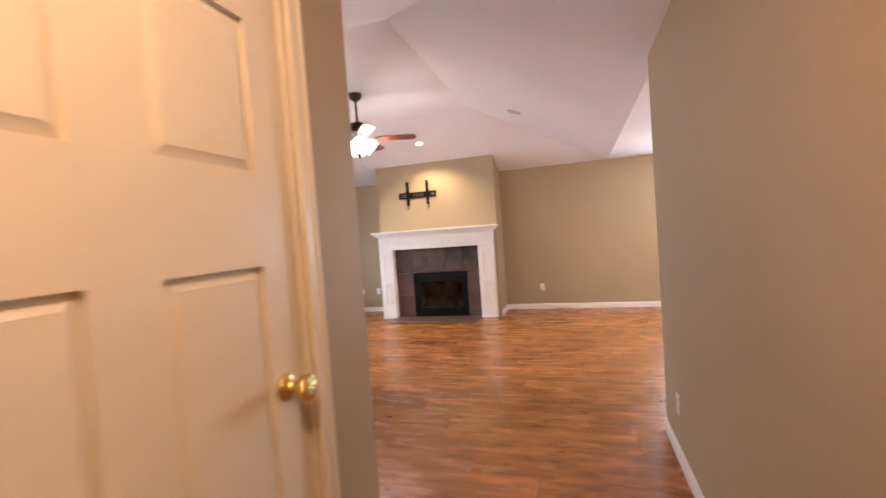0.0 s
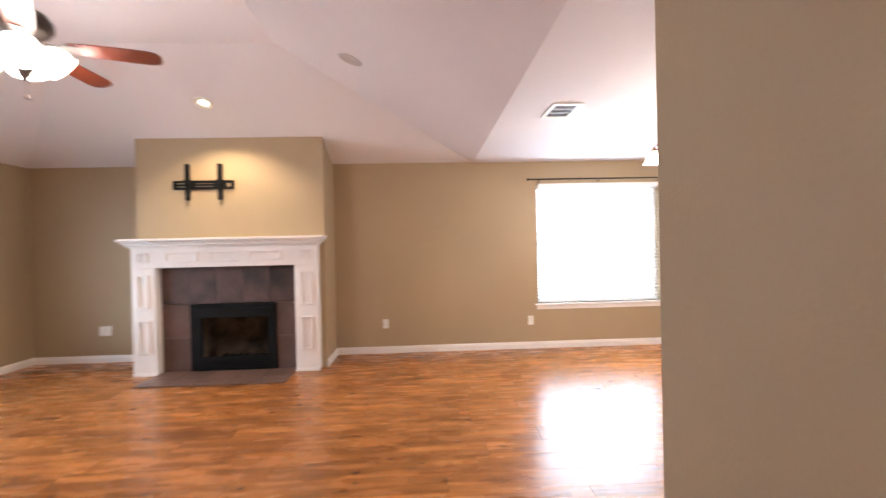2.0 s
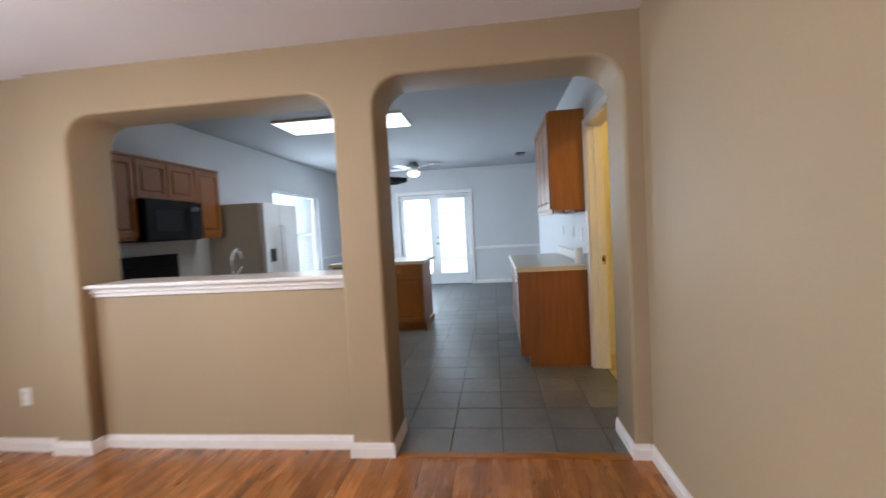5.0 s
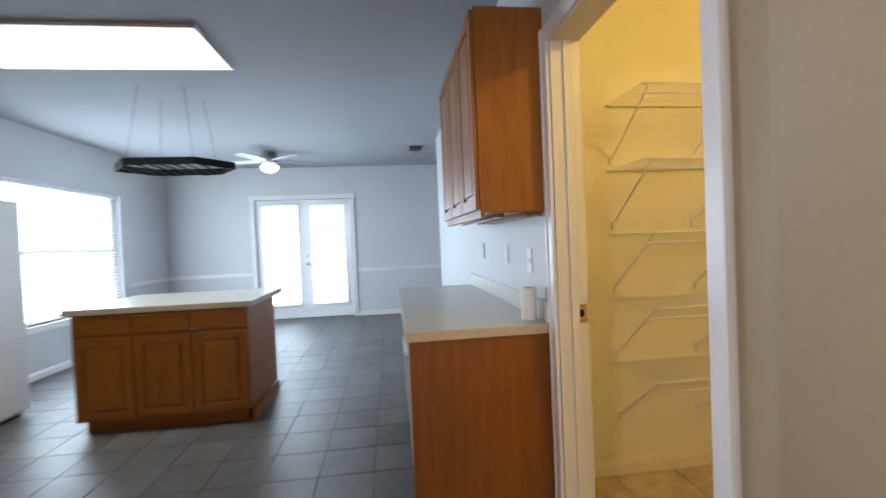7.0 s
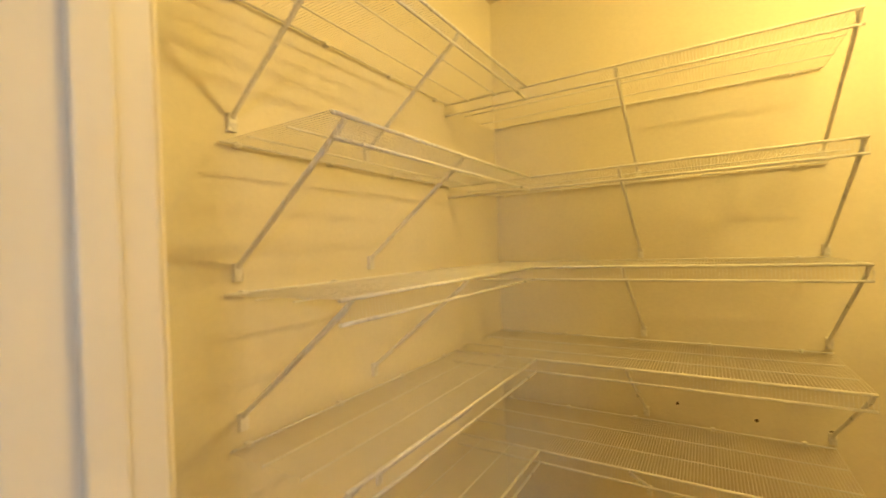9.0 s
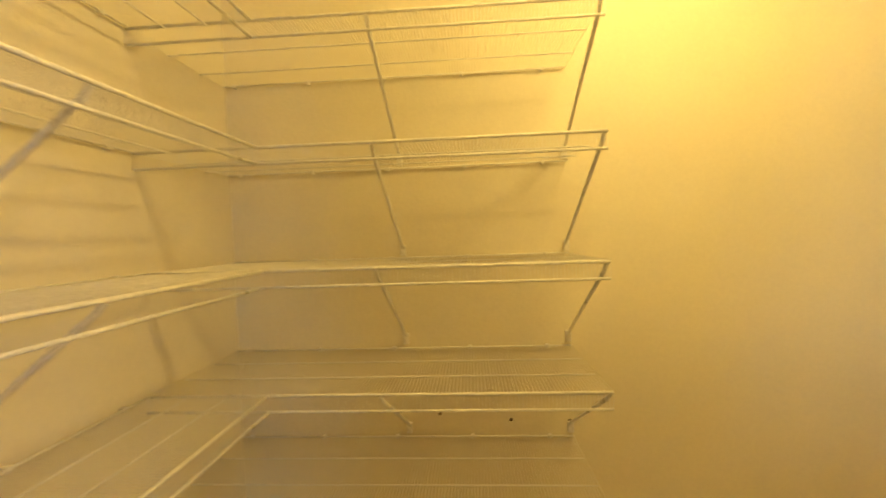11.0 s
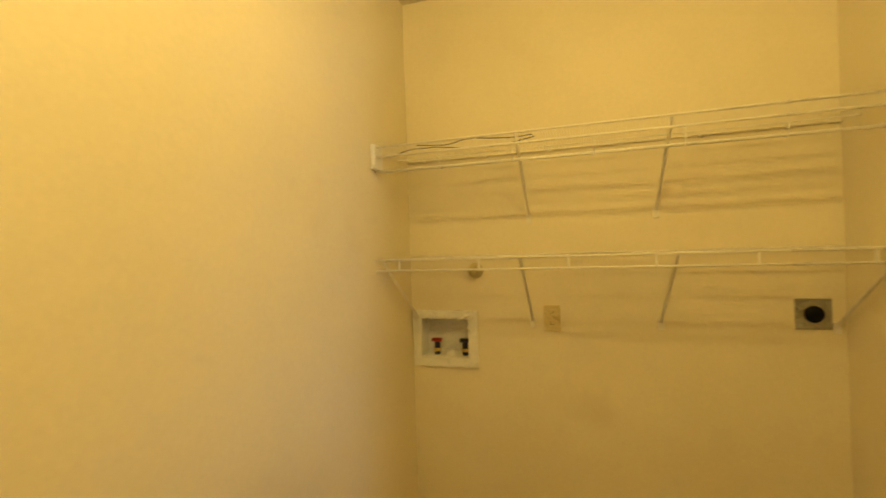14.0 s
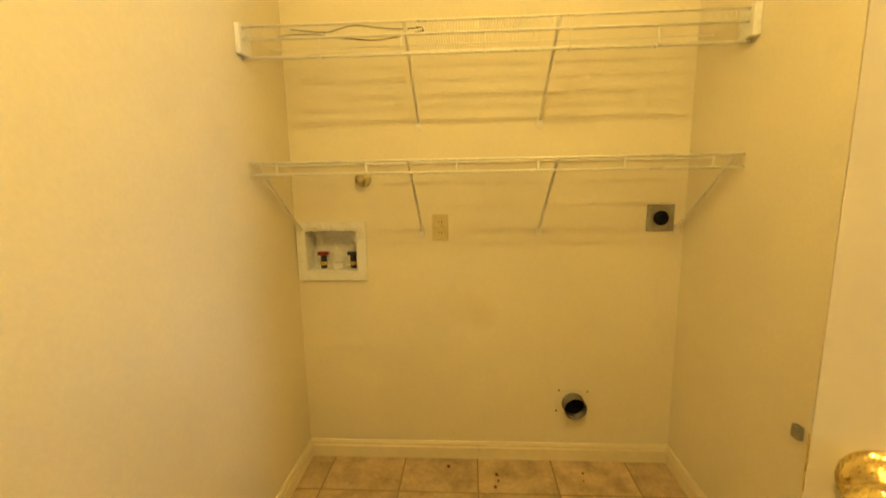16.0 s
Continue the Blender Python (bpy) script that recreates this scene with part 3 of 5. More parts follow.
def panel_door(w, name="door_leaf", knob_z=1.05, st=0.135, mu=0.12, backset=0.055):
    """Four-panel door leaf, hinge at the origin, leaf along +x, 35 mm thick; with knobs."""
    d = tagged(new(name), kind="structure")
    pw = (w - 2 * st - mu) / 2
    cols = ((st, st + pw), (w - st - pw, w - st))
    rows = ((0.23, 1.335), (1.555, 1.91))
    part("leaf", pierced(1, -0.035, 0, 0, w, 0.012, 2.045, [(c[0], c[1], r[0], r[1]) for c in cols for r in rows]), DOORP, d)
    for c in cols:
        for r in rows:
            bm = B(((c[0], -0.021, r[0]), (c[1], -0.014, r[1])))
            for y, k in ((-0.034, -1), (-0.001, 1)):
                i = 0.027
                a = [(c[0] + 0.006, r[0] + 0.006), (c[1] - 0.006, r[0] + 0.006), (c[1] - 0.006, r[1] - 0.006), (c[0] + 0.006, r[1] - 0.006)]
                b = [(c[0] + i, r[0] + i), (c[1] - i, r[0] + i), (c[1] - i, r[1] - i), (c[0] + i, r[1] - i)]
                back = -0.0215 if k < 0 else -0.0135
                lo, hi = [bm.verts.new((p[0], back, p[1])) for p in a], [bm.verts.new((p[0], y + (0.002 if k < 0 else -0.002), p[1])) for p in b]
                bm.faces.new(hi)
                for q in range(4):
                    bm.faces.new((lo[q], lo[(q + 1) % 4], hi[(q + 1) % 4], hi[q]))
            part("panel", bm, DOORP, d)
    for k in (-1, 1):
        m = Matrix.Translation((w - backset, -0.035 if k < 0 else 0.0, knob_z)) @ Matrix.Rotation(radians(90 if k < 0 else -90), 4, "X")
        part("door_knob", turned([(0, 0), (0.035, 0), (0.035, 0.004), (0.028, 0.011), (0.014, 0.014), (0.012, 0.034), (0.022, 0.04), (0.032, 0.05), (0.034, 0.061), (0.029, 0.07), (0.014, 0.075), (0, 0.076)], m, 28), BRASS, d, "polished brass door knob", smooth=True)
    part("latch_plate", B(((w - 0.0005, -0.028, 1.012), (w + 0.0015, -0.007, 1.068))), BRASS, d)
    return d


hall_door = panel_door(0.888, "door_3", 1.03, 0.118, 0.13, 0.075)
hall_door.matrix_world = pose(0.312, 1.084, 0, 0, 0, 90)
laundry_door = panel_door(0.869, "door_4", 1.05)
laundry_door.matrix_world = pose(5.405, 3.898, 0, 0, 0, 233)

# ---- fireplace ----
setting("wall_chimney_breast", pierced(1, 7.925, YN, -2.207, -0.161, -0.1, 2.72, [(-1.63, -0.715, 0.03, 0.745)]), TAN)
fp = thing("fireplace", (-1.2, 7.85, 0), "white painted wooden fireplace mantel with sooty brown tile surround", "fireplace")
XL, XR = -2.20, -0.22


def trim_box(a, b, y=7.80, d=0.02):
    return [((a[0], y - d, a[1]), (b[0], y, a[1] + 0.016)), ((a[0], y - d, b[1] - 0.016), (b[0], y, b[1])), ((a[0], y - d, a[1] + 0.016), (a[0] + 0.016, y, b[1] - 0.016)), ((b[0] - 0.016, y - d, a[1] + 0.016), (b[0], y, b[1] - 0.016))]


for a, b in ((XL, -1.95), (-0.47, XR)):
    pil = part("pilaster", B(((a, 7.80, 0.0), (b, 7.924, 1.165)), bevel=0.003), TRIM, fp)
    part("plinth", B(((a - 0.004, 7.792, 0.0), (b + 0.004, 7.80, 0.03)), bevel=0.002), TRIM, pil)
    c = (a + b) / 2
    for z0, z1 in ((0.24, 0.60), (0.73, 1.09)):
        part("panel_moulding", B(*trim_box((c - 0.06, z0), (c + 0.06, z1)), bevel=0.004), TRIM, pil)
head = part("header", B(((XL, 7.80, 1.166), (XR, 7.924, 1.385)), bevel=0.003), TRIM, fp)
for a, b in ((-1.83, -1.49), (-1.38, -1.06), (-0.95, -0.61)):
    part("panel_moulding", B(*trim_box((a, 1.225), (b, 1.335)), bevel=0.004), TRIM, head)
for c in (-2.075, -0.345):
    part("panel_moulding", B(*trim_box((c - 0.055, 1.225), (c + 0.055, 1.335)), bevel=0.004), TRIM, head)
part("crown", B(((XL - 0.02, 7.775, 1.386), (XR + 0.02, 7.924, 1.405)), ((XL - 0.045, 7.75, 1.406), (XR + 0.045, 7.924, 1.43)), ((XL - 0.07, 7.725, 1.431), (XR + 0.07, 7.924, 1.452)), bevel=0.006), TRIM, fp)
part("mantel_shelf", B(((XL - 0.085, 7.69, 1.453), (XR + 0.087, 7.924, 1.482)), bevel=0.006), TRIM, fp)
tile_w = 1.48 / 5
for i in range(5):
    x = -1.95 + i * tile_w
    part("tile", B(((x + 0.002, 7.90, 0.757), (x + tile_w - 0.002, 7.9245, 1.164)), bevel=0.002, seg=1), SOOT_DARK, fp)
for a, b in ((-1.95, -1.64), (-0.705, -0.47)):
    for z0, z1 in ((0.012, 0.38), (0.384, 0.752)):
        part("tile", B(((a + 0.002, 7.90, z0), (b - 0.002, 7.9245, z1)), bevel=0.002, seg=1), SOOT, fp)
fb = thing("firebox", (-1.17, 8.1, 0.03), "black steel firebox insert with sooty brick lining", "firebox")
part("face_frame", pierced(1, 7.885, 7.9245, -1.637, -0.71, 0.014, 0.75, [(-1.52, -0.80, 0.16, 0.62)]), BLACK, fb)
part("hood", B(((-1.62, 7.868, 0.60), (-0.73, 7.884, 0.70)), bevel=0.004), BLACK, fb)
part("louvre", B(*[((-1.56, 7.875, 0.04 + 0.028 * i), (-0.79, 7.884, 0.054 + 0.028 * i)) for i in range(4)]), BLACK, fb)
part("lining", B(((-1.62, 8.40, 0.04), (-0.725, 8.43, 0.74)), ((-1.628, 7.93, 0.04), (-1.60, 8.40, 0.74)), ((-0.745, 7.93, 0.04), (-0.718, 8.40, 0.74)), ((-1.60, 7.93, 0.034), (-0.745, 8.40, 0.06)), ((-1.60, 7.93, 0.715), (-0.745, 8.40, 0.742))), FIREBRICK, fb)
gr = bmesh.new()
for i in range(7):
    rodmesh(gr, [(-1.42 + i * 0.085, 8.0, 0.16), (-1.42 + i * 0.085, 8.02, 0.11), (-1.42 + i * 0.085, 8.28, 0.11)], 0.008, 6)
rodmesh(gr, [(-1.45, 8.05, 0.10), (-0.88, 8.05, 0.10)], 0.009, 6)
rodmesh(gr, [(-1.45, 8.22, 0.10), (-0.88, 8.22, 0.10)], 0.009, 6)
for x in (-1.40, -0.93):
    rodmesh(gr, [(x, 8.13, 0.06), (x, 8.13, 0.105)], 0.008, 6)
part("grate", gr, BLACK, fb)
hearth = thing("hearth", (-1.2, 7.6, 0), "low brown tiled hearth slab set into the floor", "hearth")
for i in range(5):
    for a, b in ((7.385, 7.62), (7.624, 7.899)):
        xa, xb = -1.948 + i * 0.2955, -1.948 + (i + 1) * 0.2955 - 0.003
        part("tile", B(((xa, a, 0.001), (xb, b, 0.012)), bevel=0.003, seg=1), HEARTH, hearth)
tv = thing("tv_bracket", (-1.47, 7.92, 1.85), "black steel television wall bracket with two upright arms", "tv mount")
part("wall_plate", pierced(1, 7.905, 7.9245, -1.80, -1.14, 2.02, 2.12, [(-1.76, -1.66, 2.045, 2.06), (-1.76, -1.66, 2.08, 2.095), (-1.56, -1.36, 2.05, 2.062), (-1.56, -1.36, 2.08, 2.092), (-1.22, -1.17, 2.05, 2.09)]), BLACK, tv)
for x in (-1.63, -1.28):
    arm = part("arm", B(((x - 0.022, 7.872, 1.90), (x + 0.022, 7.904, 2.30)), bevel=0.003), BLACK, tv)
    part("hook", B(((x - 0.03, 7.862, 2.095), (x + 0.03, 7.906, 2.128)), ((x - 0.028, 7.865, 2.012), (x + 0.028, 7.904, 2.03)), bevel=0.003), BLACK, arm)
    part("pull_cord", R([(x, 7.89, 1.90), (x + 0.006, 7.89, 1.84)], 0.004, 5), BLACK, arm)

# ---- living and dining things ----


def outlet(p, n, w=0.07, h=0.115, mat=WHITE, label="white plastic wall outlet plate", slots=2):
    """A wall plate with sockets at p, facing n (unit vector along x or y)."""
    p, n = Vector(p), Vector(n)
    u = Vector((-n.y, n.x, 0))

    def bx(du, dz, hu, hz, d0, d1):
        c = [p + u * (du + s * hu) + Vector((0, 0, dz + q * hz)) + n * d for s in (-1, 1) for q in (-1, 1) for d in (d0, d1)]
        return tuple(min(v[i] for v in c) for i in range(3)), tuple(max(v[i] for v in c) for i in range(3))
    o = thing("wall_outlet", p, label, "outlet", "wall outlets")
    pl = part("plate", B(bx(0, 0, w / 2, h / 2, 0.0, 0.006), bevel=0.002), mat, o)
    for dz in ((0.024, -0.024) if slots == 2 else (0,)):
        s = part("socket", B(bx(0, dz, 0.017, 0.015, 0.006, 0.009), bevel=0.002), mat, pl)
        part("slot", B(bx(-0.006, dz, 0.0012, 0.005, 0.009, 0.0095), bx(0.006, dz, 0.0012, 0.005, 0.009, 0.0095)), BLACK, o)
    return o


outlet((0.453, YN, 0.37), (0, -1, 0))
outlet((2.30, YN, 0.36), (0, -1, 0))
outlet((-2.97, YN, 0.385), (0, -1, 0), w=0.14, label="white double wall plate low on the wall")
outlet((-2.60, YN, 0.385), (0, -1, 0))
outlet((XW, 7.62, 0.40), (1, 0, 0))
outlet((XE, 7.935, 0.36), (-1, 0, 0))
outlet((1.546, 3.67, 0.335), (-1, 0, 0))


def curtain_rod(axis, a, b, z, wall, out, label):
    """Slim dark rod on two brackets, with ball ends."""
    def at(u, o, zz):
        c = [u, zz]
        c.insert(axis, wall + out * o)
        return c
    ln = thing("curtain_rod", at((a + b) / 2, 0, z), label, "curtain rod", "curtain rods")
    part("rod", R([at(a, 0.075, z), at(b, 0.075, z)], 0.009, 10), ROD, ln, smooth=True)
    for u, s in ((a, -1), (b, 1)):
        part("finial", R([at(u, 0.075, z), at(u + s * 0.012, 0.075, z), at(u + s * 0.03, 0.075, z), at(u + s * 0.045, 0.075, z)], [0.008, 0.017, 0.017, 0.006], 10), ROD, ln, smooth=True)
    for u in (a + 0.12, (a + b) / 2, b - 0.12):
        part("bracket", R([at(u, 0.001, z - 0.03), at(u, 0.04, z - 0.03), at(u, 0.075, z - 0.008)], 0.006, 6), ROD, ln)


curtain_rod(1, 2.31, 4.10, 2.15, YN, -1, "dark bronze curtain rod above the dining window")
curtain_rod(0, 5.42, 7.73, 2.14, XW, 1, "dark bronze curtain rod above the living room windows")


def vent(name, c, w, d, label, mat=WHITE, slats=9, zc=ZC):
    v = thing(name, (c[0], c[1], zc - 0.012), label, "ceiling vent")
    x0, x1, y0, y1 = c[0] - w / 2, c[0] + w / 2, c[1] - d / 2, c[1] + d / 2
    part("frame", pierced(2, zc - 0.012, zc - 0.001, x0, x1, y0, y1, [(x0 + 0.035, x1 - 0.035, y0 + 0.035 + k * (d - 0.07) / 3 + 0.006, y0 + 0.035 + (k + 1) * (d - 0.07) / 3 - 0.006) for k in range(3)]), mat, v)
    part("backing", B(((x0 + 0.03, y0 + 0.03, zc - 0.0045), (x1 - 0.03, y1 - 0.03, zc - 0.002))), BLACK, v)
    for k in range(slats):
        x = x0 + 0.045 + k * (w - 0.09) / (slats - 1)
        part("slat", B(((x - 0.003, y0 + 0.036, zc - 0.010), (x + 0.003, y1 - 0.036, zc - 0.0048))), VENTDARK, v)


vent("ceiling_vent", (2.06, 6.37), 0.24, 0.36, "white metal ceiling air vent with dark louvres")
# Grey disc marking a dark smudge of unknown kind on the ceiling slope.
sp = 2.385 + 0.36 * (1.6 - 0.41)
m = Matrix.Translation((0.41, 6.43, sp - 0.001)) @ Matrix.Rotation(math.atan(0.36), 4, "Y")
solo("ceiling_speaker", turned([(0, -0.006), (0.085, -0.006), (0.095, -0.002), (0.095, 0.0), (0, 0.0)], m, 24), material("grey_disc", (0.52, 0.49, 0.49), 0.7, vary=0.2, grain=200), "round grey disc flush in the sloping ceiling", "speaker")

nsl = 2.385 + 0.36 * (YN + 0.02 - 7.36)
tilt = Matrix.Translation((-1.174, 7.36, nsl)) @ Matrix.Rotation(-math.atan(0.36), 4, "X")
can = thing("recessed_light", (-1.174, 7.36, nsl), "lit recessed ceiling downlight over the mantel", "ceiling light")
part("trim_ring", turned([(0.07, -0.002), (0.095, -0.002), (0.093, -0.012), (0.072, -0.014), (0.07, -0.002)], tilt, 28), WHITE, can, smooth=True)
part("bulb", turned([(0, -0.012), (0.025, -0.010), (0.038, -0.006), (0.04, -0.0035), (0, -0.0035)], tilt, 24), CANBULB, can, smooth=True)
part("reflector", turned([(0.0, -0.0032), (0.069, -0.0032), (0.069, -0.001), (0, -0.001)], tilt, 24), WHITE, can)

fr_ = thing("floor_register", (-2.03, 4.70, 0.0), "dark brown metal floor air register", "floor vent")
part("frame", pierced(2, 0.001, 0.008, -2.15, -1.91, 4.64, 4.76, [(-2.13, -1.93, 4.66, 4.74)]), BRONZE, fr_)
for k in range(11):
    part("slat", B(((-2.127 + k * 0.0185, 4.66, 0.001), (-2.121 + k * 0.0185, 4.74, 0.006))), BRONZE, fr_)

# ceiling fan with light kit
FX, FY = -1.27, 5.54
fan = thing("ceiling_fan", (FX, FY, 2.36), "dark bronze ceiling fan with cherry blades and lit glass shades", "ceiling fan")
T = Matrix.Translation
part("canopy", turned([(0, 3.049), (0.075, 3.049), (0.075, 3.03), (0.06, 2.99), (0.03, 2.965), (0.015, 2.96), (0, 2.96)], T((FX, FY, 0))), BRONZE, fan, smooth=True)
part("downrod", R([(FX, FY, 2.97), (FX, FY, 2.70)], 0.0125, 10), BRONZE, fan, smooth=True)
part("motor_housing", turned([(0.02, 2.73), (0.05, 2.725), (0.10, 2.70), (0.13, 2.66), (0.135, 2.62), (0.11, 2.585), (0.07, 2.565), (0.06, 2.53), (0.075, 2.515), (0.07, 2.49), (0, 2.48)], T((FX, FY, 0))), BRONZE, fan, smooth=True)
for k in range(5):
    a = radians(20 + 72 * k)
    mm = T((FX, FY, 2.53)) @ Matrix.Rotation(a, 4, "Z")
    bm = bmesh.new()
    out = [(0.20, 0.045), (0.30, 0.058), (0.48, 0.066), (0.60, 0.066), (0.645, 0.055), (0.665, 0.025)]
    loop = out + [(x, -w) for x, w in out[::-1]]
    mt = mm @ Matrix.Rotation(radians(-12), 4, "X")
    hi2, lo2 = [bm.verts.new(mt @ Vector((x, w, 0.004))) for x, w in loop], [bm.verts.new(mt @ Vector((x, w, -0.004))) for x, w in loop]
    bm.faces.new(hi2)
    bm.faces.new(lo2[::-1])
    for i in range(len(loop)):
        j = (i + 1) % len(loop)
        bm.faces.new((hi2[i], lo2[i], lo2[j], hi2[j]))
    bl = part("blade", bm, CHERRY, fan)
    arm = B(((0.09, -0.018, -0.004), (0.19, 0.018, 0.002)), ((0.18, -0.04, -0.010), (0.26, 0.04, -0.0045)), bevel=0.002)
    bmesh.ops.transform(arm, matrix=mm @ Matrix.Rotation(radians(-8), 4, "X"), verts=arm.verts)
    part("blade_arm", arm, BRONZE, bl)
for k in range(4):
    a = radians(35 + 90 * k)
    mm = T((FX, FY, 2.50)) @ Matrix.Rotation(a, 4, "Z") @ T((0.075, 0, 0)) @ Matrix.Rotation(radians(132), 4, "Y")
    part("shade", turned([(0.024, 0.0), (0.058, 0.016), (0.080, 0.045), (0.085, 0.075), (0.080, 0.10), (0.084, 0.115), (0.09, 0.12), (0.082, 0.117), (0.076, 0.10), (0.080, 0.075), (0.075, 0.047), (0.054, 0.019), (0.02, 0.004)], mm, 48, 0.035, 10), GLOW, fan, "frosted glass tulip shade, lit", smooth=True)
    part("bulb", turned([(0.013, 0.02), (0.014, 0.035), (0.028, 0.06), (0.03, 0.085), (0.02, 0.105), (0, 0.11)], mm, 16), GLOW, fan, smooth=True)
    part("lamp_arm", R([Vector((FX, FY, 2.505)), mm @ Vector((0, 0, 0.01))], 0.014, 8), BRONZE, fan)
part("finial", turned([(0, 2.48), (0.05, 2.475), (0.062, 2.44), (0.058, 2.40), (0.04, 2.375), (0.03, 2.35), (0.014, 2.325), (0, 2.31)], T((FX, FY, 0)), 20), BRONZE, fan, smooth=True)
pc = R([(FX + 0.012, FY, 2.34), (FX + 0.012, FY, 2.235)], 0.0012, 5)
part("pull_chain", pc, BRONZE, fan)
part("chain_fob", turned([(0, 2.24), (0.010, 2.233), (0.012, 2.218), (0, 2.21)], T((FX + 0.012, FY, 0)), 10), BRONZE, fan)

# chandelier
CX, CY = 3.09, 6.48
HX, HY = 3.155, 6.41
ch = thing("chandelier", (CX, CY, 1.93), "antique copper chandelier with lit frosted glass shades", "chandelier")
part("canopy", turned([(0, 2.384), (0.065, 2.384), (0.062, 2.37), (0.035, 2.352), (0.01, 2.346), (0, 2.346)], T((HX, HY, 0))), COPPER, ch, smooth=True)
chn = bmesh.new()
for i in range(8):
    f = (i + 0.5) / 8
    px, py, pz = HX + (CX - HX) * f, HY + (CY - HY) * f, 2.345 - 0.135 * f - 0.012 * math.sin(math.pi * f)
    along = Vector((CX - HX, CY - HY, -0.135)).normalized()
    flat = along.cross(Vector((0, 0, 1))).normalized()
    side = flat if i % 2 else along.cross(flat)
    rodmesh(chn, [Vector((px, py, pz)) + side * 0.008 * math.cos(q * math.pi / 4) + along * 0.015 * math.sin(q * math.pi / 4) for q in range(9)], 0.0017, 5)
part("chain", chn, COPPER, ch)
part("column", turned([(0, 2.21), (0.012, 2.21), (0.018, 2.19), (0.010, 2.17), (0.016, 2.14), (0.032, 2.11), (0.036, 2.08), (0.02, 2.05), (0.014, 2.02), (0.03, 2.0), (0.04, 1.975), (0.03, 1.955), (0.012, 1.945), (0.010, 1.925), (0, 1.92)], T((CX, CY, 0))), COPPER, ch, smooth=True)
for k in range(5):
    a = radians(15 + 72 * k)
    dx, dy = math.cos(a), math.sin(a)
    prof = [(0.02, 2.0), (0.06, 1.985), (0.10, 2.01), (0.12, 2.06), (0.145, 2.12), (0.18, 2.14), (0.20, 2.125), (0.20, 2.105)]
    arm = part("arm", R([(CX + r * dx, CY + r * dy, z) for r, z in prof], 0.0055, 8), COPPER, ch, smooth=True)
    scr = [(0.03, 2.10), (0.06, 2.15), (0.09, 2.155), (0.105, 2.125), (0.09, 2.10), (0.075, 2.115)]
    part("scroll", R([(CX + r * dx, CY + r * dy, z) for r, z in scr], 0.004, 6), COPPER, arm)
    crown = [(0.012, 2.165), (0.03, 2.205), (0.06, 2.225), (0.085, 2.21), (0.085, 2.19), (0.07, 2.185)]
    part("crown_scroll", R([(CX + r * math.cos(a + 0.6), CY + r * math.sin(a + 0.6), z) for r, z in crown], [0.005, 0.0055, 0.0055, 0.005, 0.0045, 0.006], 6), COPPER, ch)
    mm = T((CX + 0.20 * dx, CY + 0.20 * dy, 2.105)) @ Matrix.Rotation(radians(180), 4, "X")
    part("cup", turned([(0, -0.02), (0.008, -0.016), (0.012, -0.004), (0.024, 0.004), (0.032, 0.02), (0.03, 0.024), (0, 0.024)], mm, 16), COPPER, arm, smooth=True)
    part("shade", turned([(0.028, 0.022), (0.048, 0.034), (0.063, 0.06), (0.067, 0.085), (0.077, 0.112), (0.085, 0.118), (0.074, 0.114), (0.063, 0.085), (0.058, 0.06), (0.043, 0.038), (0.02, 0.028)], mm, 32, 0.05, 8), GLOW, ch, "frosted glass tulip shade, lit", smooth=True)

# ---- kitchen ----


def raised_door(name, axis, face, out, u0, u1, v0, v1, parent, mat=OAK):
    """Cabinet door or drawer front with a frame and a raised field."""
    def bx(a, b, c, e, f, g):
        lo, hi = [a, c], [b, e]
        f, g = sorted((face + out * f, face + out * g))
        lo.insert(axis, f)
        hi.insert(axis, g)
        return tuple(lo), tuple(hi)
    fr = min(0.055, (v1 - v0) * 0.3)
    d = part(name, B(bx(u0, u0 + fr, v0, v1, 0, 0.019), bx(u1 - fr, u1, v0, v1, 0, 0.019), bx(u0 + fr, u1 - fr, v0, v0 + fr, 0, 0.019), bx(u0 + fr, u1 - fr, v1 - fr, v1, 0, 0.019), bevel=0.003), mat, parent)
    part("field", B(bx(u0 + fr, u1 - fr, v0 + fr, v1 - fr, 0, 0.004), bx(u0 + fr + 0.016, u1 - fr - 0.016, v0 + fr + 0.016, v1 - fr - 0.016, 0.0045, 0.0185), bevel=0.009), mat, d)
    return d


def wall_cabinet(x0, x1, y0, y1, z0, z1, front, doors, label):
    c = thing("wall_cabinet", ((x0 + x1) / 2, (y0 + y1) / 2, z0), label, "cabinet", "kitchen wall cabinets")
    part("body", B(((x0, y0, z0), (x1, y1, z1)), bevel=0.002), OAK, c)
    face, out = (y1, 1) if front > 0 else (y0, -1)
    w = (x1 - x0) / doors
    for i in range(doors):
        raised_door("door", 1, face + out * 0.001, out, x0 + i * w + 0.006, x0 + (i + 1) * w - 0.006, z0 + 0.012, z1 - 0.012, c)
    part("bottom_panel", B(((x0 + 0.004, y0 + 0.022, z0 - 0.004), (x1 - 0.004, y1 - 0.022, z0 - 0.001))), OAK_FLAT, c)
    part("bottom_rail", B(((x0 + 0.004, min(face - out * 0.02, face), z0 - 0.024), (x1 - 0.004, max(face - out * 0.02, face), z0 - 0.001)), bevel=0.002), OAK_FLAT, c)
    for k in (0.36, 0.72, 0.94):
        yy = face - out * (y1 - y0) * k
        part("batten", B(((x0 + 0.07, yy - 0.012, z0 - 0.022), (x1 - 0.004, yy + 0.012, z0 - 0.0045)), bevel=0.002), OAK_FLAT, c)
    return c


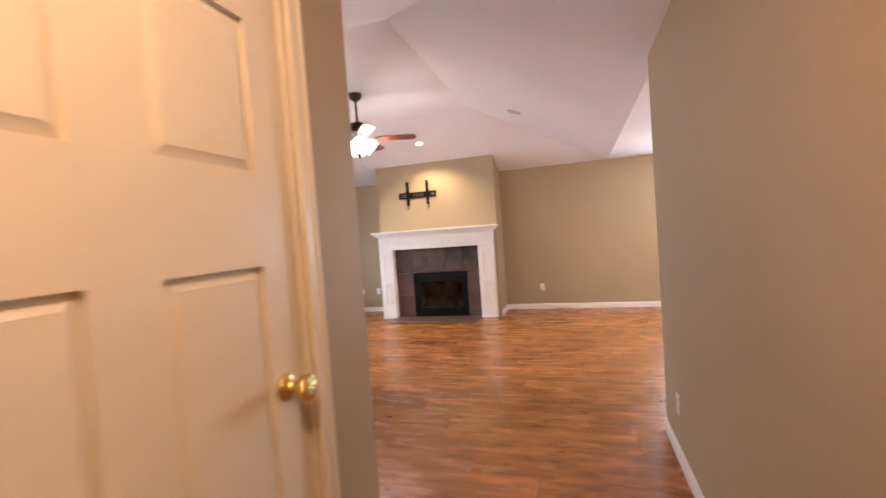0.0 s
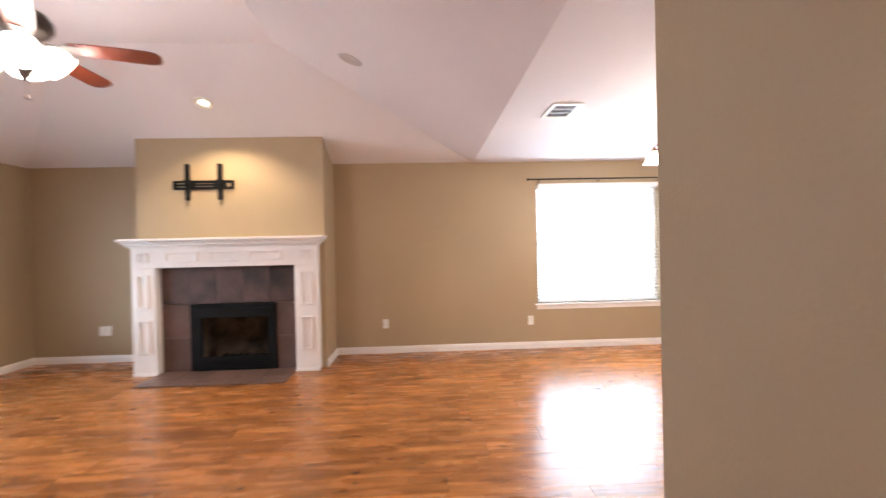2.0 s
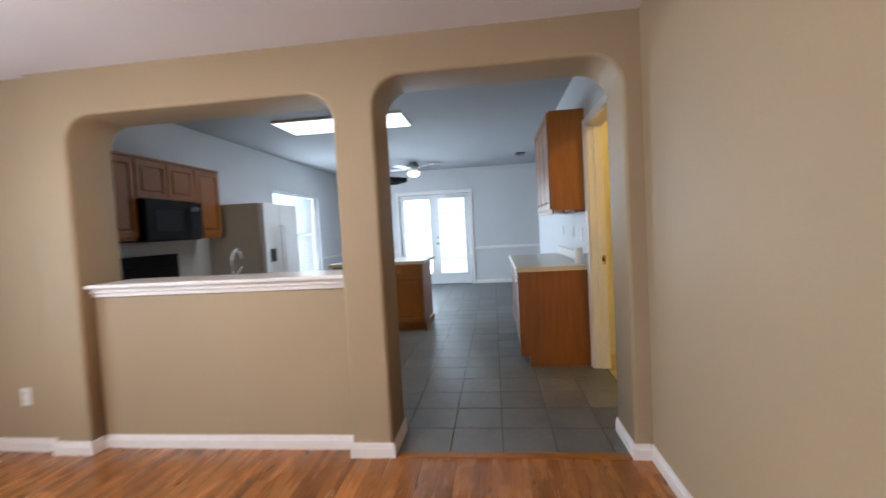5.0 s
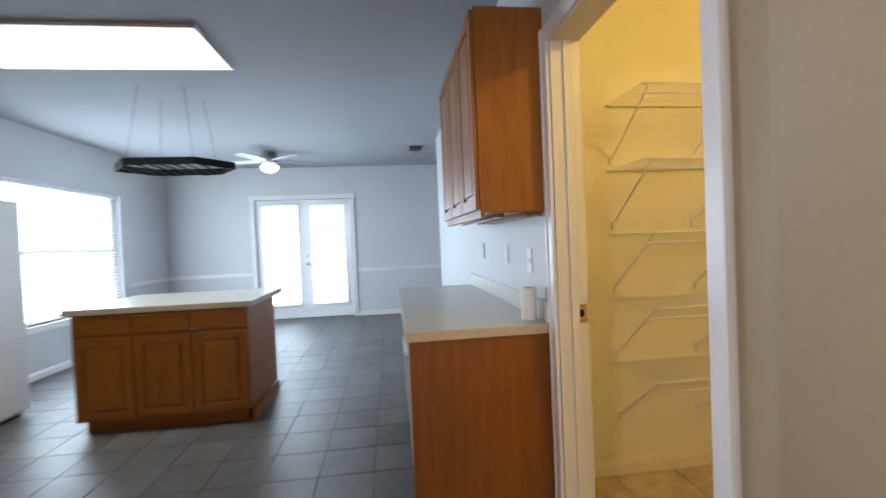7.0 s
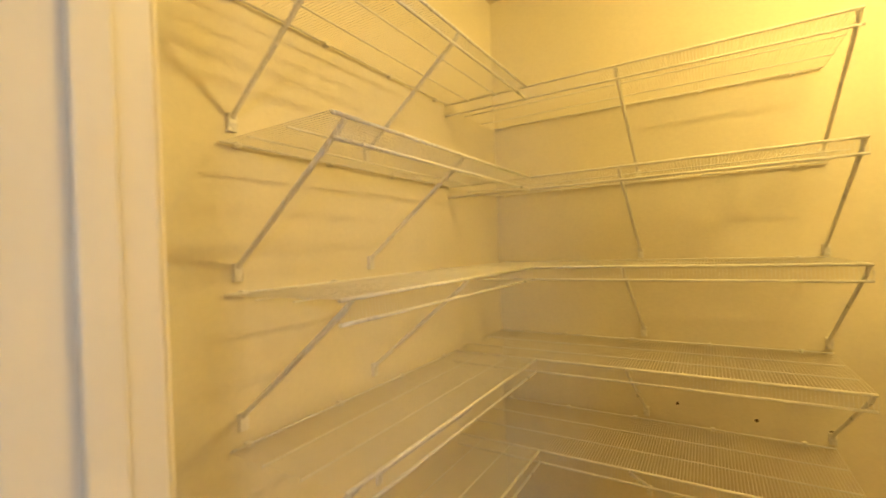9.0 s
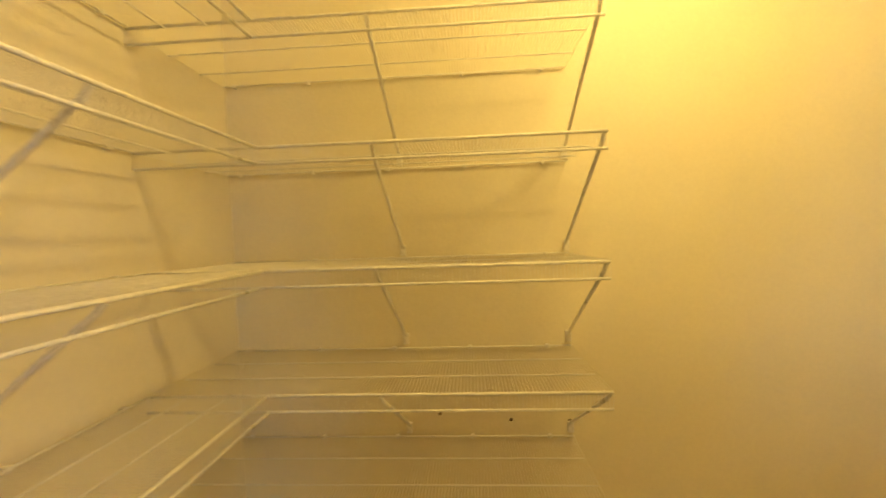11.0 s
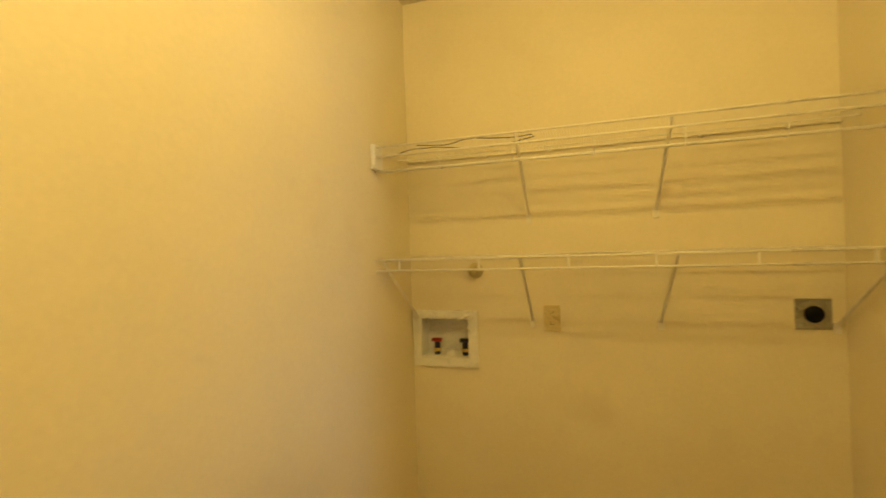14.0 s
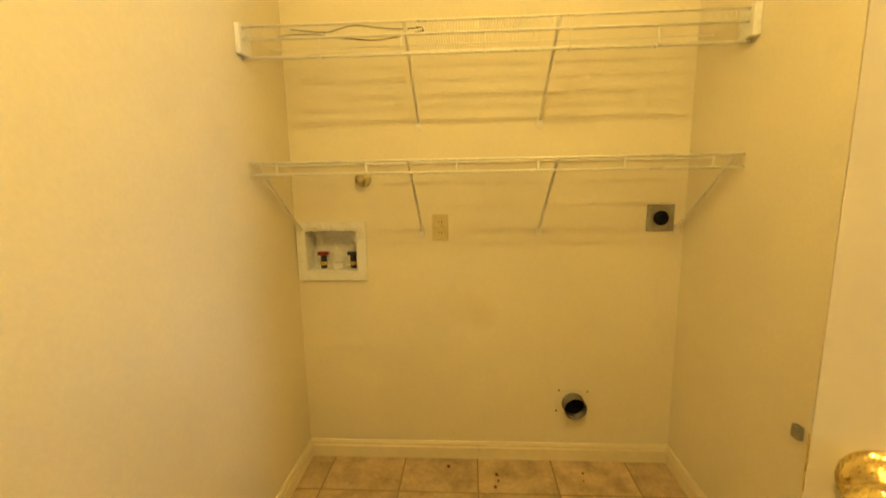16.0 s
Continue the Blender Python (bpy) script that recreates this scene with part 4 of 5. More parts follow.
wall_cabinet(6.36, 7.44, 4.031, 4.335, 1.415, 2.295, 1, 3, "honey oak wall cabinet over the pale counter")
wall_cabinet(5.50, 6.10, 8.18, 8.499, 1.37, 2.13, -1, 2, "honey oak wall cabinet beside the microwave")
wall_cabinet(6.105, 6.92, 8.18, 8.499, 1.745, 2.13, -1, 2, "short honey oak wall cabinet above the microwave")
wall_cabinet(6.925, 7.36, 8.18, 8.499, 1.37, 2.13, -1, 1, "honey oak wall cabinet beside the refrigerator")
part("crown", B(((5.49, 8.16, 2.131), (7.37, 8.499, 2.155)), bevel=0.004), OAK_FLAT, thing("cabinet_crown", (6.4, 8.3, 2.131), "honey oak crown strip along the wall cabinets", "moulding"))

mw = thing("microwave_oven", (6.51, 8.3, 1.335), "black over-range microwave oven under the oak cabinet", "microwave")
part("body", B(((6.11, 8.12, 1.335), (6.915, 8.499, 1.744)), bevel=0.004), BLACK, mw)
part("door", B(((6.115, 8.085, 1.35), (6.70, 8.119, 1.735)), bevel=0.006), BLACK, mw)
part("door_glass", B(((6.22, 8.081, 1.43), (6.60, 8.0845, 1.64))), SMOKED, mw)
part("control_panel", B(((6.705, 8.09, 1.35), (6.91, 8.119, 1.735)), bevel=0.004), SMOKED, mw)
part("display", B(((6.74, 8.0865, 1.64), (6.87, 8.0895, 1.69))), material("dim_display", (0.05, 0.06, 0.07), 0.2, vary=0.02), mw)
part("handle", R([(6.675, 8.084, 1.42), (6.675, 8.055, 1.43), (6.675, 8.055, 1.66), (6.675, 8.084, 1.67)], 0.009, 8), BLACK, mw)

rg = thing("kitchen_range", (6.5, 8.15, 0), "black electric range with raised control panel", "range")
part("body", B(((6.11, 7.86, 0.0), (6.89, 8.499, 0.905)), bevel=0.005), BLACK, rg)
part("oven_door", B(((6.125, 7.83, 0.18), (6.875, 7.859, 0.80)), bevel=0.006), SMOKED, rg)
part("handle", R([(6.18, 7.83, 0.745), (6.18, 7.79, 0.75), (6.82, 7.79, 0.75), (6.82, 7.83, 0.745)], 0.011, 8), BLACK, rg)
part("control_panel", B(((6.11, 8.40, 0.906), (6.89, 8.499, 1.19)), bevel=0.012), BLACK, rg)
for i in range(4):
    part("knob", turned([(0, 0), (0.022, 0), (0.02, 0.02), (0, 0.022)], T((6.2 + i * 0.075 + (0.31 if i > 1 else 0), 8.40, 1.07)) @ Matrix.Rotation(radians(90), 4, "X"), 14), BLACK, rg)
part("tea_towel", B(((6.89, 8.42, 1.02), (6.915, 8.47, 1.15)), bevel=0.01), BLACK, rg)
for x, y, r in ((6.3, 8.02, 0.09), (6.68, 8.02, 0.075), (6.3, 8.26, 0.075), (6.68, 8.26, 0.09)):
    part("burner", turned([(r - 0.012, 0.906), (r, 0.914), (r - 0.03, 0.914), (r - 0.05, 0.912), (0, 0.912)], T((x, y, 0)), 20), BLACK, rg)

fr = thing("refrigerator", (8.05, 8.1, 0), "almond refrigerator with silver side-by-side doors", "refrigerator")
part("body", B(((7.58, 7.80, 0.02), (8.50, 8.499, 1.765)), bevel=0.008), FRIDGE, fr)
part("toe_grille", B(((7.60, 7.80, 0.0), (8.48, 7.82, 0.019))), BLACK, fr)
for a, b, hx in ((7.58, 7.985, 7.945), (7.99, 8.50, 8.03)):
    d = part("door", B(((a, 7.735, 0.06), (b, 7.798, 1.76)), bevel=0.012), FRIDGE_FRONT, fr)
    part("handle", R([(hx, 7.735, 0.75), (hx, 7.695, 0.78), (hx, 7.695, 1.45), (hx, 7.735, 1.48)], 0.011, 8), FRIDGE_FRONT, d)
part("water_dispenser", B(((7.68, 7.728, 1.0), (7.83, 7.734, 1.17)), bevel=0.002), BLACK, fr)

# counter along the laundry wall
cc = thing("base_cabinet", (7.3, 4.33, 0), "honey oak base cabinet with a plain end panel", "cabinet")
part("body", B(((6.40, 4.032, 0.10), (8.16, 4.63, 0.873)), bevel=0.002), OAK_BASE, cc)
part("toe_kick", B(((6.402, 4.032, 0.0), (8.16, 4.56, 0.099))), OAK_BASE, cc)
part("end_panel", prism([(4.032, 0.0), (4.585, 0.0), (4.585, 0.10), (4.668, 0.10), (4.668, 0.871), (4.032, 0.871)], 0, 6.378, 6.3995), OAK_BASE, cc)
for a, b in ((7.05, 7.42), (7.425, 7.79), (7.795, 8.155)):
    raised_door("drawer_front", 1, 4.631, 1, a, b, 0.72, 0.86, cc, OAK_FLAT)
    raised_door("door", 1, 4.631, 1, a, b, 0.12, 0.70, cc)
dw = thing("dishwasher", (6.72, 4.65, 0.10), "white dishwasher front under the counter", "dishwasher")
part("door", B(((6.42, 4.631, 0.12), (7.03, 4.657, 0.74)), bevel=0.006), ENAMEL, dw)
part("control_panel", B(((6.42, 4.631, 0.745), (7.03, 4.662, 0.868)), bevel=0.006), ENAMEL, dw)
part("handle", B(((6.58, 4.6625, 0.76), (6.88, 4.685, 0.785)), bevel=0.005), ENAMEL, dw)
ct = thing("countertop", (7.3, 4.35, 0.874), "pale laminate countertop with a beige edge and backsplash strip", "countertop")
part("slab", B(((6.37, 4.032, 0.879), (8.20, 4.675, 0.914)), bevel=0.006), COUNTER, ct)
part("edge_band", B(((6.365, 4.032, 0.872), (6.3695, 4.68, 0.911)), ((6.365, 4.6755, 0.872), (8.20, 4.68, 0.911)), bevel=0.001), COUNTER_EDGE, ct)
part("backsplash", B(((6.37, 4.0315, 0.9145), (8.20, 4.05, 1.01)), bevel=0.003), COUNTER, ct)
outlet((7.72, 4.03, 1.21), (0, 1, 0), mat=STEEL, label="grey wall outlet plate above the counter")
outlet((7.07, 4.03, 1.2), (0, 1, 0), label="white wall outlet plate above the counter")
outlet((6.64, 4.03, 1.18), (0, 1, 0), h=0.12, label="white wall switch plate above the counter", slots=1)
PX, PY = 6.475, 4.10
pt = thing("paper_towel_roll", (PX, PY, 0.915), "white paper towel roll standing on the counter", "paper towel")
part("paper", turned([(0.017, 0.9155), (0.034, 0.9155), (0.036, 0.92), (0.036, 1.06), (0.034, 1.065), (0.017, 1.065), (0.017, 0.9155)], T((PX, PY, 0)), 28), PAPER, pt, smooth=True)
part("core", turned([(0.014, 0.9155), (0.0165, 0.9155), (0.0165, 1.0655), (0.014, 1.0655), (0.014, 0.9155)], T((PX, PY, 0)), 20), CARD, pt, smooth=True)

# island
isl = thing("kitchen_island", (8.25, 6.35, 0), "honey oak kitchen island with raised-panel doors and drawers", "island")
part("body", B(((7.90, 5.80, 0.10), (8.64, 7.0, 0.873)), bevel=0.003), OAK, isl)
part("toe_kick", B(((7.96, 5.84, 0.0), (8.60, 6.97, 0.099))), OAK, isl)
part("base_moulding", B(((7.905, 5.786, 0.0), (8.645, 5.799, 0.09)), bevel=0.003), OAK_FLAT, isl)
for i in range(3):
    a = 5.808 + i * 0.395
    part("drawer_front", B(((7.88, a, 0.725), (7.899, a + 0.38, 0.862)), bevel=0.008), OAK_FLAT, isl)
    raised_door("door", 0, 7.899, -1, a, a + 0.38, 0.12, 0.70, isl)
part("door_handle", R([(7.879, 6.13, 0.735), (7.862, 6.132, 0.735), (7.862, 6.228, 0.735), (7.879, 6.23, 0.735)], 0.005, 8), CHROME, isl, "small chrome bar handle", smooth=True)
it = thing("island_countertop", (8.3, 6.4, 0.874), "pale laminate countertop on the kitchen island", "countertop")
part("slab", B(((7.87, 5.765, 0.880), (8.83, 7.04, 0.916)), bevel=0.006), COUNTER, it)
part("edge_band", B(((7.866, 5.761, 0.8735), (7.8695, 7.04, 0.912)), ((7.87, 5.761, 0.8735), (8.83, 5.7645, 0.912)), bevel=0.001), COUNTER_EDGE, it)
# sink counter behind the half wall
sk = thing("base_cabinet", (5.5, 6.7, 0), "honey oak base cabinet behind the half wall", "cabinet")
part("body", B(((5.205, 5.96, 0.10), (5.79, 7.44, 0.873)), bevel=0.002), OAK, sk)
part("toe_kick", B(((5.205, 5.98, 0.0), (5.73, 7.44, 0.099))), OAK, sk)
for i in range(3):
    a = 5.97 + i * 0.49
    part("drawer_front", B(((5.791, a, 0.735), (5.81, a + 0.475, 0.862)), bevel=0.008), OAK_FLAT, sk)
    raised_door("door", 0, 5.791, 1, a, a + 0.475, 0.12, 0.715, sk)
st = thing("countertop", (5.5, 6.7, 0.874), "pale laminate countertop along the half wall", "countertop")
part("slab", B(((5.203, 5.93, 0.876), (5.83, 7.45, 0.914)), bevel=0.006), COUNTER, st)
QX, QY = 5.47, 6.85
fc = thing("kitchen_faucet", (QX, QY, 0.914), "chrome kitchen faucet with a curved spout", "faucet")
part("base", turned([(0, 0.9145), (0.028, 0.9145), (0.026, 0.93), (0.018, 0.945), (0.017, 1.06), (0, 1.06)], T((QX, QY, 0)), 16), CHROME, fc, smooth=True)
part("spout", R([(QX, QY, 1.05), (QX + 0.005, QY, 1.17), (QX + 0.03, QY, 1.215), (QX + 0.07, QY, 1.228), (QX + 0.12, QY, 1.205), (QX + 0.135, QY, 1.16)], 0.013, 10), CHROME, fc, smooth=True)
part("lever", R([(QX, QY - 0.02, 1.02), (QX + 0.01, QY - 0.07, 1.10)], 0.007, 8), CHROME, fc)

# pot rack over the island
pr = thing("pot_rack", (8.65, 6.58, 2.02), "black wrought iron pot rack hanging over the island", "pot rack")
hexa = [(8.36, 6.30), (8.65, 6.08), (8.94, 6.30), (8.94, 6.86), (8.65, 7.08), (8.36, 6.86)]
bm = bmesh.new()
for z0, z1 in ((2.02, 2.08),):
    for i in range(6):
        (ax, ay), (bx_, by) = hexa[i], hexa[(i + 1) % 6]
        dxy = (Vector((bx_, by)) - Vector((ax, ay))).normalized()
        nx, ny = -dxy.y * 0.004, dxy.x * 0.004
        vs = [bm.verts.new((px + s * nx, py + s * ny, z)) for px, py in ((ax, ay), (bx_, by)) for s in (-1, 1) for z in (z0, z1)]
        for f in ((0, 1, 3, 2), (4, 6, 7, 5), (0, 4, 5, 1), (2, 3, 7, 6), (0, 2, 6, 4), (1, 5, 7, 3)):
            bm.faces.new([vs[q] for q in f])
part("rim", bm, BLACK, pr)
for i in range(9):
    y = 6.2 + i * 0.095
    hw = 0.29 if 6.30 <= y <= 6.86 else 0.29 * (1 - (6.30 - y if y < 6.3 else y - 6.86) / 0.22)
    part("grid_bar", R([(8.65 - hw, y, 2.03), (8.65 + hw, y, 2.03)], 0.006, 6), BLACK, pr)
for x, y in ((8.38, 6.32), (8.92, 6.32), (8.38, 6.84), (8.92, 6.84)):
    part("hanging_chain", R([(x, y, 2.075), (8.65 + (x - 8.65) * 0.7, 6.58 + (y - 6.58) * 0.7, ZK)], 0.0018, 5), BLACK, pr)
for k in range(6):
    (ax, ay), (bx_, by) = hexa[k], hexa[(k + 1) % 6]
    for f in (0.25, 0.75):
        mx_, my_ = ax + (bx_ - ax) * f, ay + (by - ay) * f
        ux, uy = (bx_ - ax) * 0.2, (by - ay) * 0.2
        part("scroll", R([(mx_ + ux * math.cos(q * 0.7) * (1 - q * 0.06), my_ + uy * math.cos(q * 0.7) * (1 - q * 0.06), 2.035 + 0.03 * math.sin(q * 0.7) * (1 - q * 0.06)) for q in range(12)], 0.0035, 5), BLACK, pr)

cl = thing("ceiling_light_panel", (7.72, 6.66, 2.66), "lit flush ceiling light panel with a white frame", "ceiling light")
part("frame", pierced(2, 2.676, 2.6995, 7.39, 8.06, 5.86, 7.46, [(7.405, 8.045, 5.875, 7.445)]), WHITE, cl)
part("diffuser", B(((7.4055, 5.8755, 2.673), (8.0445, 7.4445, 2.69)), bevel=0.003), DIFFUSER, cl)

kf = thing("kitchen_ceiling_fan", (11.2, 6.43, 2.4), "white flush ceiling fan with a lit bowl", "ceiling fan")
K = T((11.2, 6.43, 0))
part("motor_housing", turned([(0, 2.699), (0.09, 2.699), (0.09, 2.66), (0.13, 2.64), (0.14, 2.58), (0.11, 2.53), (0.07, 2.51), (0, 2.51)], K), STEEL, kf, smooth=True)
part("light_bowl", turned([(0.07, 2.51), (0.125, 2.50), (0.13, 2.47), (0.10, 2.43), (0.05, 2.405), (0, 2.40)], K), GLOW_FAN, kf, "frosted glass bowl, lit", smooth=True)
for k in range(5):
    a = radians(10 + 72 * k)
    b2 = B(((0.13, -0.055, -0.004), (0.62, 0.055, 0.004)), bevel=0.003)
    bmesh.ops.transform(b2, matrix=T((11.2, 6.43, 2.57)) @ Matrix.Rotation(a, 4, "Z") @ Matrix.Rotation(radians(10), 4, "X"), verts=b2.verts)
    part("blade", b2, ENAMEL, kf)
vent("kitchen_ceiling_vent", (11.07, 4.28), 0.32, 0.18, "dark louvred ceiling vent near the kitchen wall", ROD, 7, ZK)

# ---- laundry ----


def wire_shelf(name, base, along, out, length, depth, z, feet, label, wall0, lip=0.045, drop=0.28, mids=(0.33, 0.66), ties=None, foot_at=None):
    """A coated wire shelf. wall0: a corner on the wall; along, out: unit vectors; feet: where along it the braces sit."""
    w0, al, ou = Vector((*wall0, 0)), Vector((*along, 0)), Vector((*out, 0))

    def at(s, d, zz):
        return w0 + al * s + ou * d + Vector((0, 0, zz))
    sh = thing(name, at(length / 2, 0, z), label, "shelf", "laundry wire shelves")
    part("front_rod", R([at(0, depth, z), at(length, depth, z)], 0.0046, 8), WIRE, sh, smooth=True)
    part("lip_rod", R([at(0, depth, z - lip), at(length, depth, z - lip)], 0.0042, 8), WIRE, sh, smooth=True)
    part("back_rod", R([at(0, 0.012, z + 0.002), at(length, 0.012, z + 0.002)], 0.0034, 8), WIRE, sh, smooth=True)
    for q in mids:
        part("cross_rod", R([at(0, depth * q, z - 0.006), at(length, depth * q, z - 0.006)], 0.0028, 6), WIRE, sh)
    ww = bmesh.new()
    n = int(length / 0.0098)
    for i in range(n + 1):
        s = length * i / n
        rodmesh(ww, [at(s, 0.008, z), at(s, depth - 0.002, z + 0.0025)] + ([at(s, depth + 0.003, z - lip)] if ties is None else []), 0.0008, 4)
    for s in ties or ():
        part("tie", R([at(s, depth, z), at(s, depth, z - lip)], 0.0045, 6), WIRE, sh)
    tagged(part("deck_wire", ww, WIRE, sh), kind="stuff")
    for s in feet:
        br = bmesh.new()
        sf = s if foot_at is None else foot_at.get(s, s)
        rodmesh(br, [at(s, depth - 0.003, z - 0.004), at(s, depth - 0.02, z - 0.022), at(sf, 0.016, z - drop + 0.01), at(sf, 0.006, z - drop)], 0.0062, 6)
        bk = part("brace", br, WIRE, sh)
        part("foot_clip", B((tuple(min(a, b) for a, b in zip(at(sf - 0.011, 0.0, z - drop - 0.03), at(sf + 0.011, 0.012, z - drop + 0.012))), tuple(max(a, b) for a, b in zip(at(sf - 0.011, 0.0, z - drop - 0.03), at(sf + 0.011, 0.012, z - drop + 0.012)))), bevel=0.002), WIRE, bk)
    k = 0.08
    while k < length:
        c = at(k, 0.0, z - 0.006)
        e = at(k + 0.014, 0.018, z + 0.008)
        part("wall_clip", B((tuple(min(a, b) for a, b in zip(c, e)), tuple(max(a, b) for a, b in zip(c, e))), bevel=0.002), WIRE, sh)
        k += 0.29
    return sh


LEVELS = (1.972, 1.632, 1.294, 0.948, 0.605)
for i, z in enumerate(LEVELS):
    wire_shelf("wire_shelf", None, (0, 1), (-1, 0), 1.0, 0.355, z, (0.508, 0.965), "white wire shelf on the short laundry wall, empty", (6.72, 2.572))
    wire_shelf("wire_shelf", None, (1, 0), (0, 1), 1.288, 0.49, z, (0.008, 0.62), "white wire shelf on the long laundry wall, empty", (5.43, 2.08), drop=0.30)
up = wire_shelf("wire_shelf", None, (0, 1), (1, 0), 1.70, 0.375, 1.852, (0.57, 1.08), "white wire shelf with hanging rod above the laundry hookups", (3.395, 2.0825), lip=0.04, drop=0.285)
part("hanging_rod", R([(3.745, 2.083, 1.757), (3.745, 3.782, 1.757)], 0.006, 8), WIRE, up, smooth=True)
for y in (2.36, 2.64, 2.92, 3.2, 3.48):
    part("rod_hook", R([(3.768, y, 1.81), (3.772, y, 1.775), (3.76, y, 1.75), (3.742, y, 1.75)], 0.003, 5), WIRE, up)
for y0, y1 in ((2.081, 2.099), (3.757, 3.784)):
    part("end_cap", B(((3.71, y0, 1.765), (3.79, y1, 1.864)), bevel=0.004), WHITE, up)
low = wire_shelf("wire_shelf", None, (0, 1), (1, 0), 1.70, 0.375, 1.40, (0.03, 0.572, 1.085, 1.67), "white wire shelf above the washer hookup box", (3.395, 2.0825), lip=0.042, drop=0.29, ties=(0.1, 0.42, 0.74, 1.02, 1.31, 1.6))
way = [(3.60 + 0.05 * math.sin(i * 0.55), 2.12 + 0.045 * i, 1.8585 + 0.003 * abs(math.sin(i * 1.1))) for i in range(14)]
way += [(3.68 - 0.03 * math.sin(i * 0.9), 2.70 - 0.042 * i, 1.861 + 0.004 * abs(math.sin(i * 0.8))) for i in range(12)]
solo("loose_cord", R(way, 0.0024, 5), BLACK, "thin dark cord lying in a loop on the wire shelf", "cord")

wb = thing("washer_outlet_box", (3.395, 2.245, 0.885), "white recessed washer outlet box with two valves", "outlet box")
part("frame", pierced(0, 3.3955, 3.408, 2.087, 2.402, 0.884, 1.149, [(2.127, 2.358, 0.927, 1.110)]), WHITE, wb)
part("recess", B(((3.300, 2.126, 0.926), (3.304, 2.359, 1.111)), ((3.304, 2.1255, 0.926), (3.395, 2.128, 1.111)), ((3.304, 2.357, 0.926), (3.395, 2.3595, 1.111)), ((3.304, 2.128, 0.9255), (3.395, 2.357, 0.928)), ((3.304, 2.128, 1.109), (3.395, 2.357, 1.1115))), WHITE, wb)
for y, m2 in ((2.185, RED), (2.325, NAVY)):
    vv = part("valve", R([(3.345, y, 0.928), (3.345, y, 0.99)], 0.014, 10), NAVY, wb)
    part("valve_nut", turned([(0, 0), (0.019, 0), (0.019, 0.016), (0, 0.016)], T((3.345, y, 0.945)), 6), BRASS, vv)
    part("lever", B(((3.335, y - 0.024, 0.990), (3.362, y + 0.024, 1.006)), bevel=0.004), m2, vv)
part("drain_plug", turned([(0, 0.928), (0.026, 0.928), (0.026, 0.955), (0, 0.957)], T((3.345, 2.255, 0)), 16), WHITE, wb)
outlet((3.395, 2.737, 1.12), (1, 0, 0), mat=IVORY, label="ivory wall outlet plate on the laundry wall")
dp = thing("dryer_outlet", (3.395, 3.68, 1.095), "steel dryer outlet plate with a black socket", "outlet")
part("plate", B(((3.3955, 3.624, 1.094), (3.402, 3.738, 1.209)), bevel=0.002), STEEL, dp)
part("socket", turned([(0, 0), (0.031, 0), (0.031, 0.006), (0.027, 0.012), (0, 0.012)], T((3.402, 3.682, 1.151)) @ Matrix.Rotation(radians(90), 4, "Y"), 24), BLACK, dp, smooth=True)
ho = thing("wall_hose_hook", (3.395, 2.40, 1.33), "small round white fitting on the laundry wall", "wall fitting")
part("flange", turned([(0, 0), (0.036, 0), (0.034, 0.008), (0.018, 0.014), (0.016, 0.04), (0.024, 0.05), (0, 0.052)], T((3.3955, 2.40, 1.335)) @ Matrix.Rotation(radians(90), 4, "Y"), 20), IVORY, ho, smooth=True)
dv = thing("dryer_vent_pipe", (3.395, 3.34, 0.29), "galvanised dryer vent pipe stub in the wall", "vent pipe")
part("pipe", turned([(0.051, -0.09), (0.051, 0.06), (0.049, 0.06), (0.049, -0.09), (0.051, -0.09)], T((3.395, 3.34, 0.29)) @ Matrix.Rotation(radians(90), 4, "Y"), 32), PIPE, dv, smooth=True)
# Added ring in wall colour, covers the square hole's corners round the pipe.
part("collar", turned([(0.0515, 0.0006), (0.076, 0.0006), (0.075, 0.003), (0.0515, 0.0035), (0.0515, 0.0006)], T((3.395, 3.34, 0.29)) @ Matrix.Rotation(radians(90), 4, "Y"), 36), CREAM, dv, "added wall-coloured ring covering the hole's corners")
# Black disc inside the mouth, standing in for the pipe's shaded interior.
part("damper", turned([(0, 0), (0.0485, 0), (0.0485, 0.003), (0, 0.003)], T((3.405, 3.34, 0.29)) @ Matrix.Rotation(radians(90), 4, "Y"), 28), BLACK, dv)
for y, z in ((3.275, 0.352), (3.405, 0.345), (3.265, 0.25)):
    solo("screw_hole", turned([(0, 0), (0.005, 0), (0.004, 0.0015), (0, 0.002)], T((3.3955, y, z)) @ Matrix.Rotation(radians(90), 4, "Y"), 8), DIRT, "small dark screw hole in the laundry wall", "screw hole", "screw holes")
for x, z in ((5.44, 0.66), (5.66, 0.665), (5.93, 0.69), (6.08, 0.70)):
    solo("screw_hole", turned([(0, 0), (0.007, 0), (0.005, 0.0015), (0, 0.002)], T((x, 2.0805, z)) @ Matrix.Rotation(radians(-90), 4, "X"), 8), DIRT, "small dark screw hole in the laundry wall", "screw hole", "screw holes")
solo("door_bumper", B(((4.12, 3.767, 0.60), (4.15, 3.7845, 0.64)), bevel=0.006), STEEL, "grey rubber door bumper on the laundry wall", "door stop")
st = thing("strike_plate", (6.288, 3.93, 0.966), "brass strike plate on the laundry door jamb", "strike plate")
part("plate", pierced(0, 6.2855, 6.2878, 3.905, 3.955, 0.925, 1.005, [(3.918, 3.942, 0.95, 0.98)]), BRASS, st)
part("mortise", B(((6.2872, 3.918, 0.95), (6.2879, 3.942, 0.98))), BLACK, st)
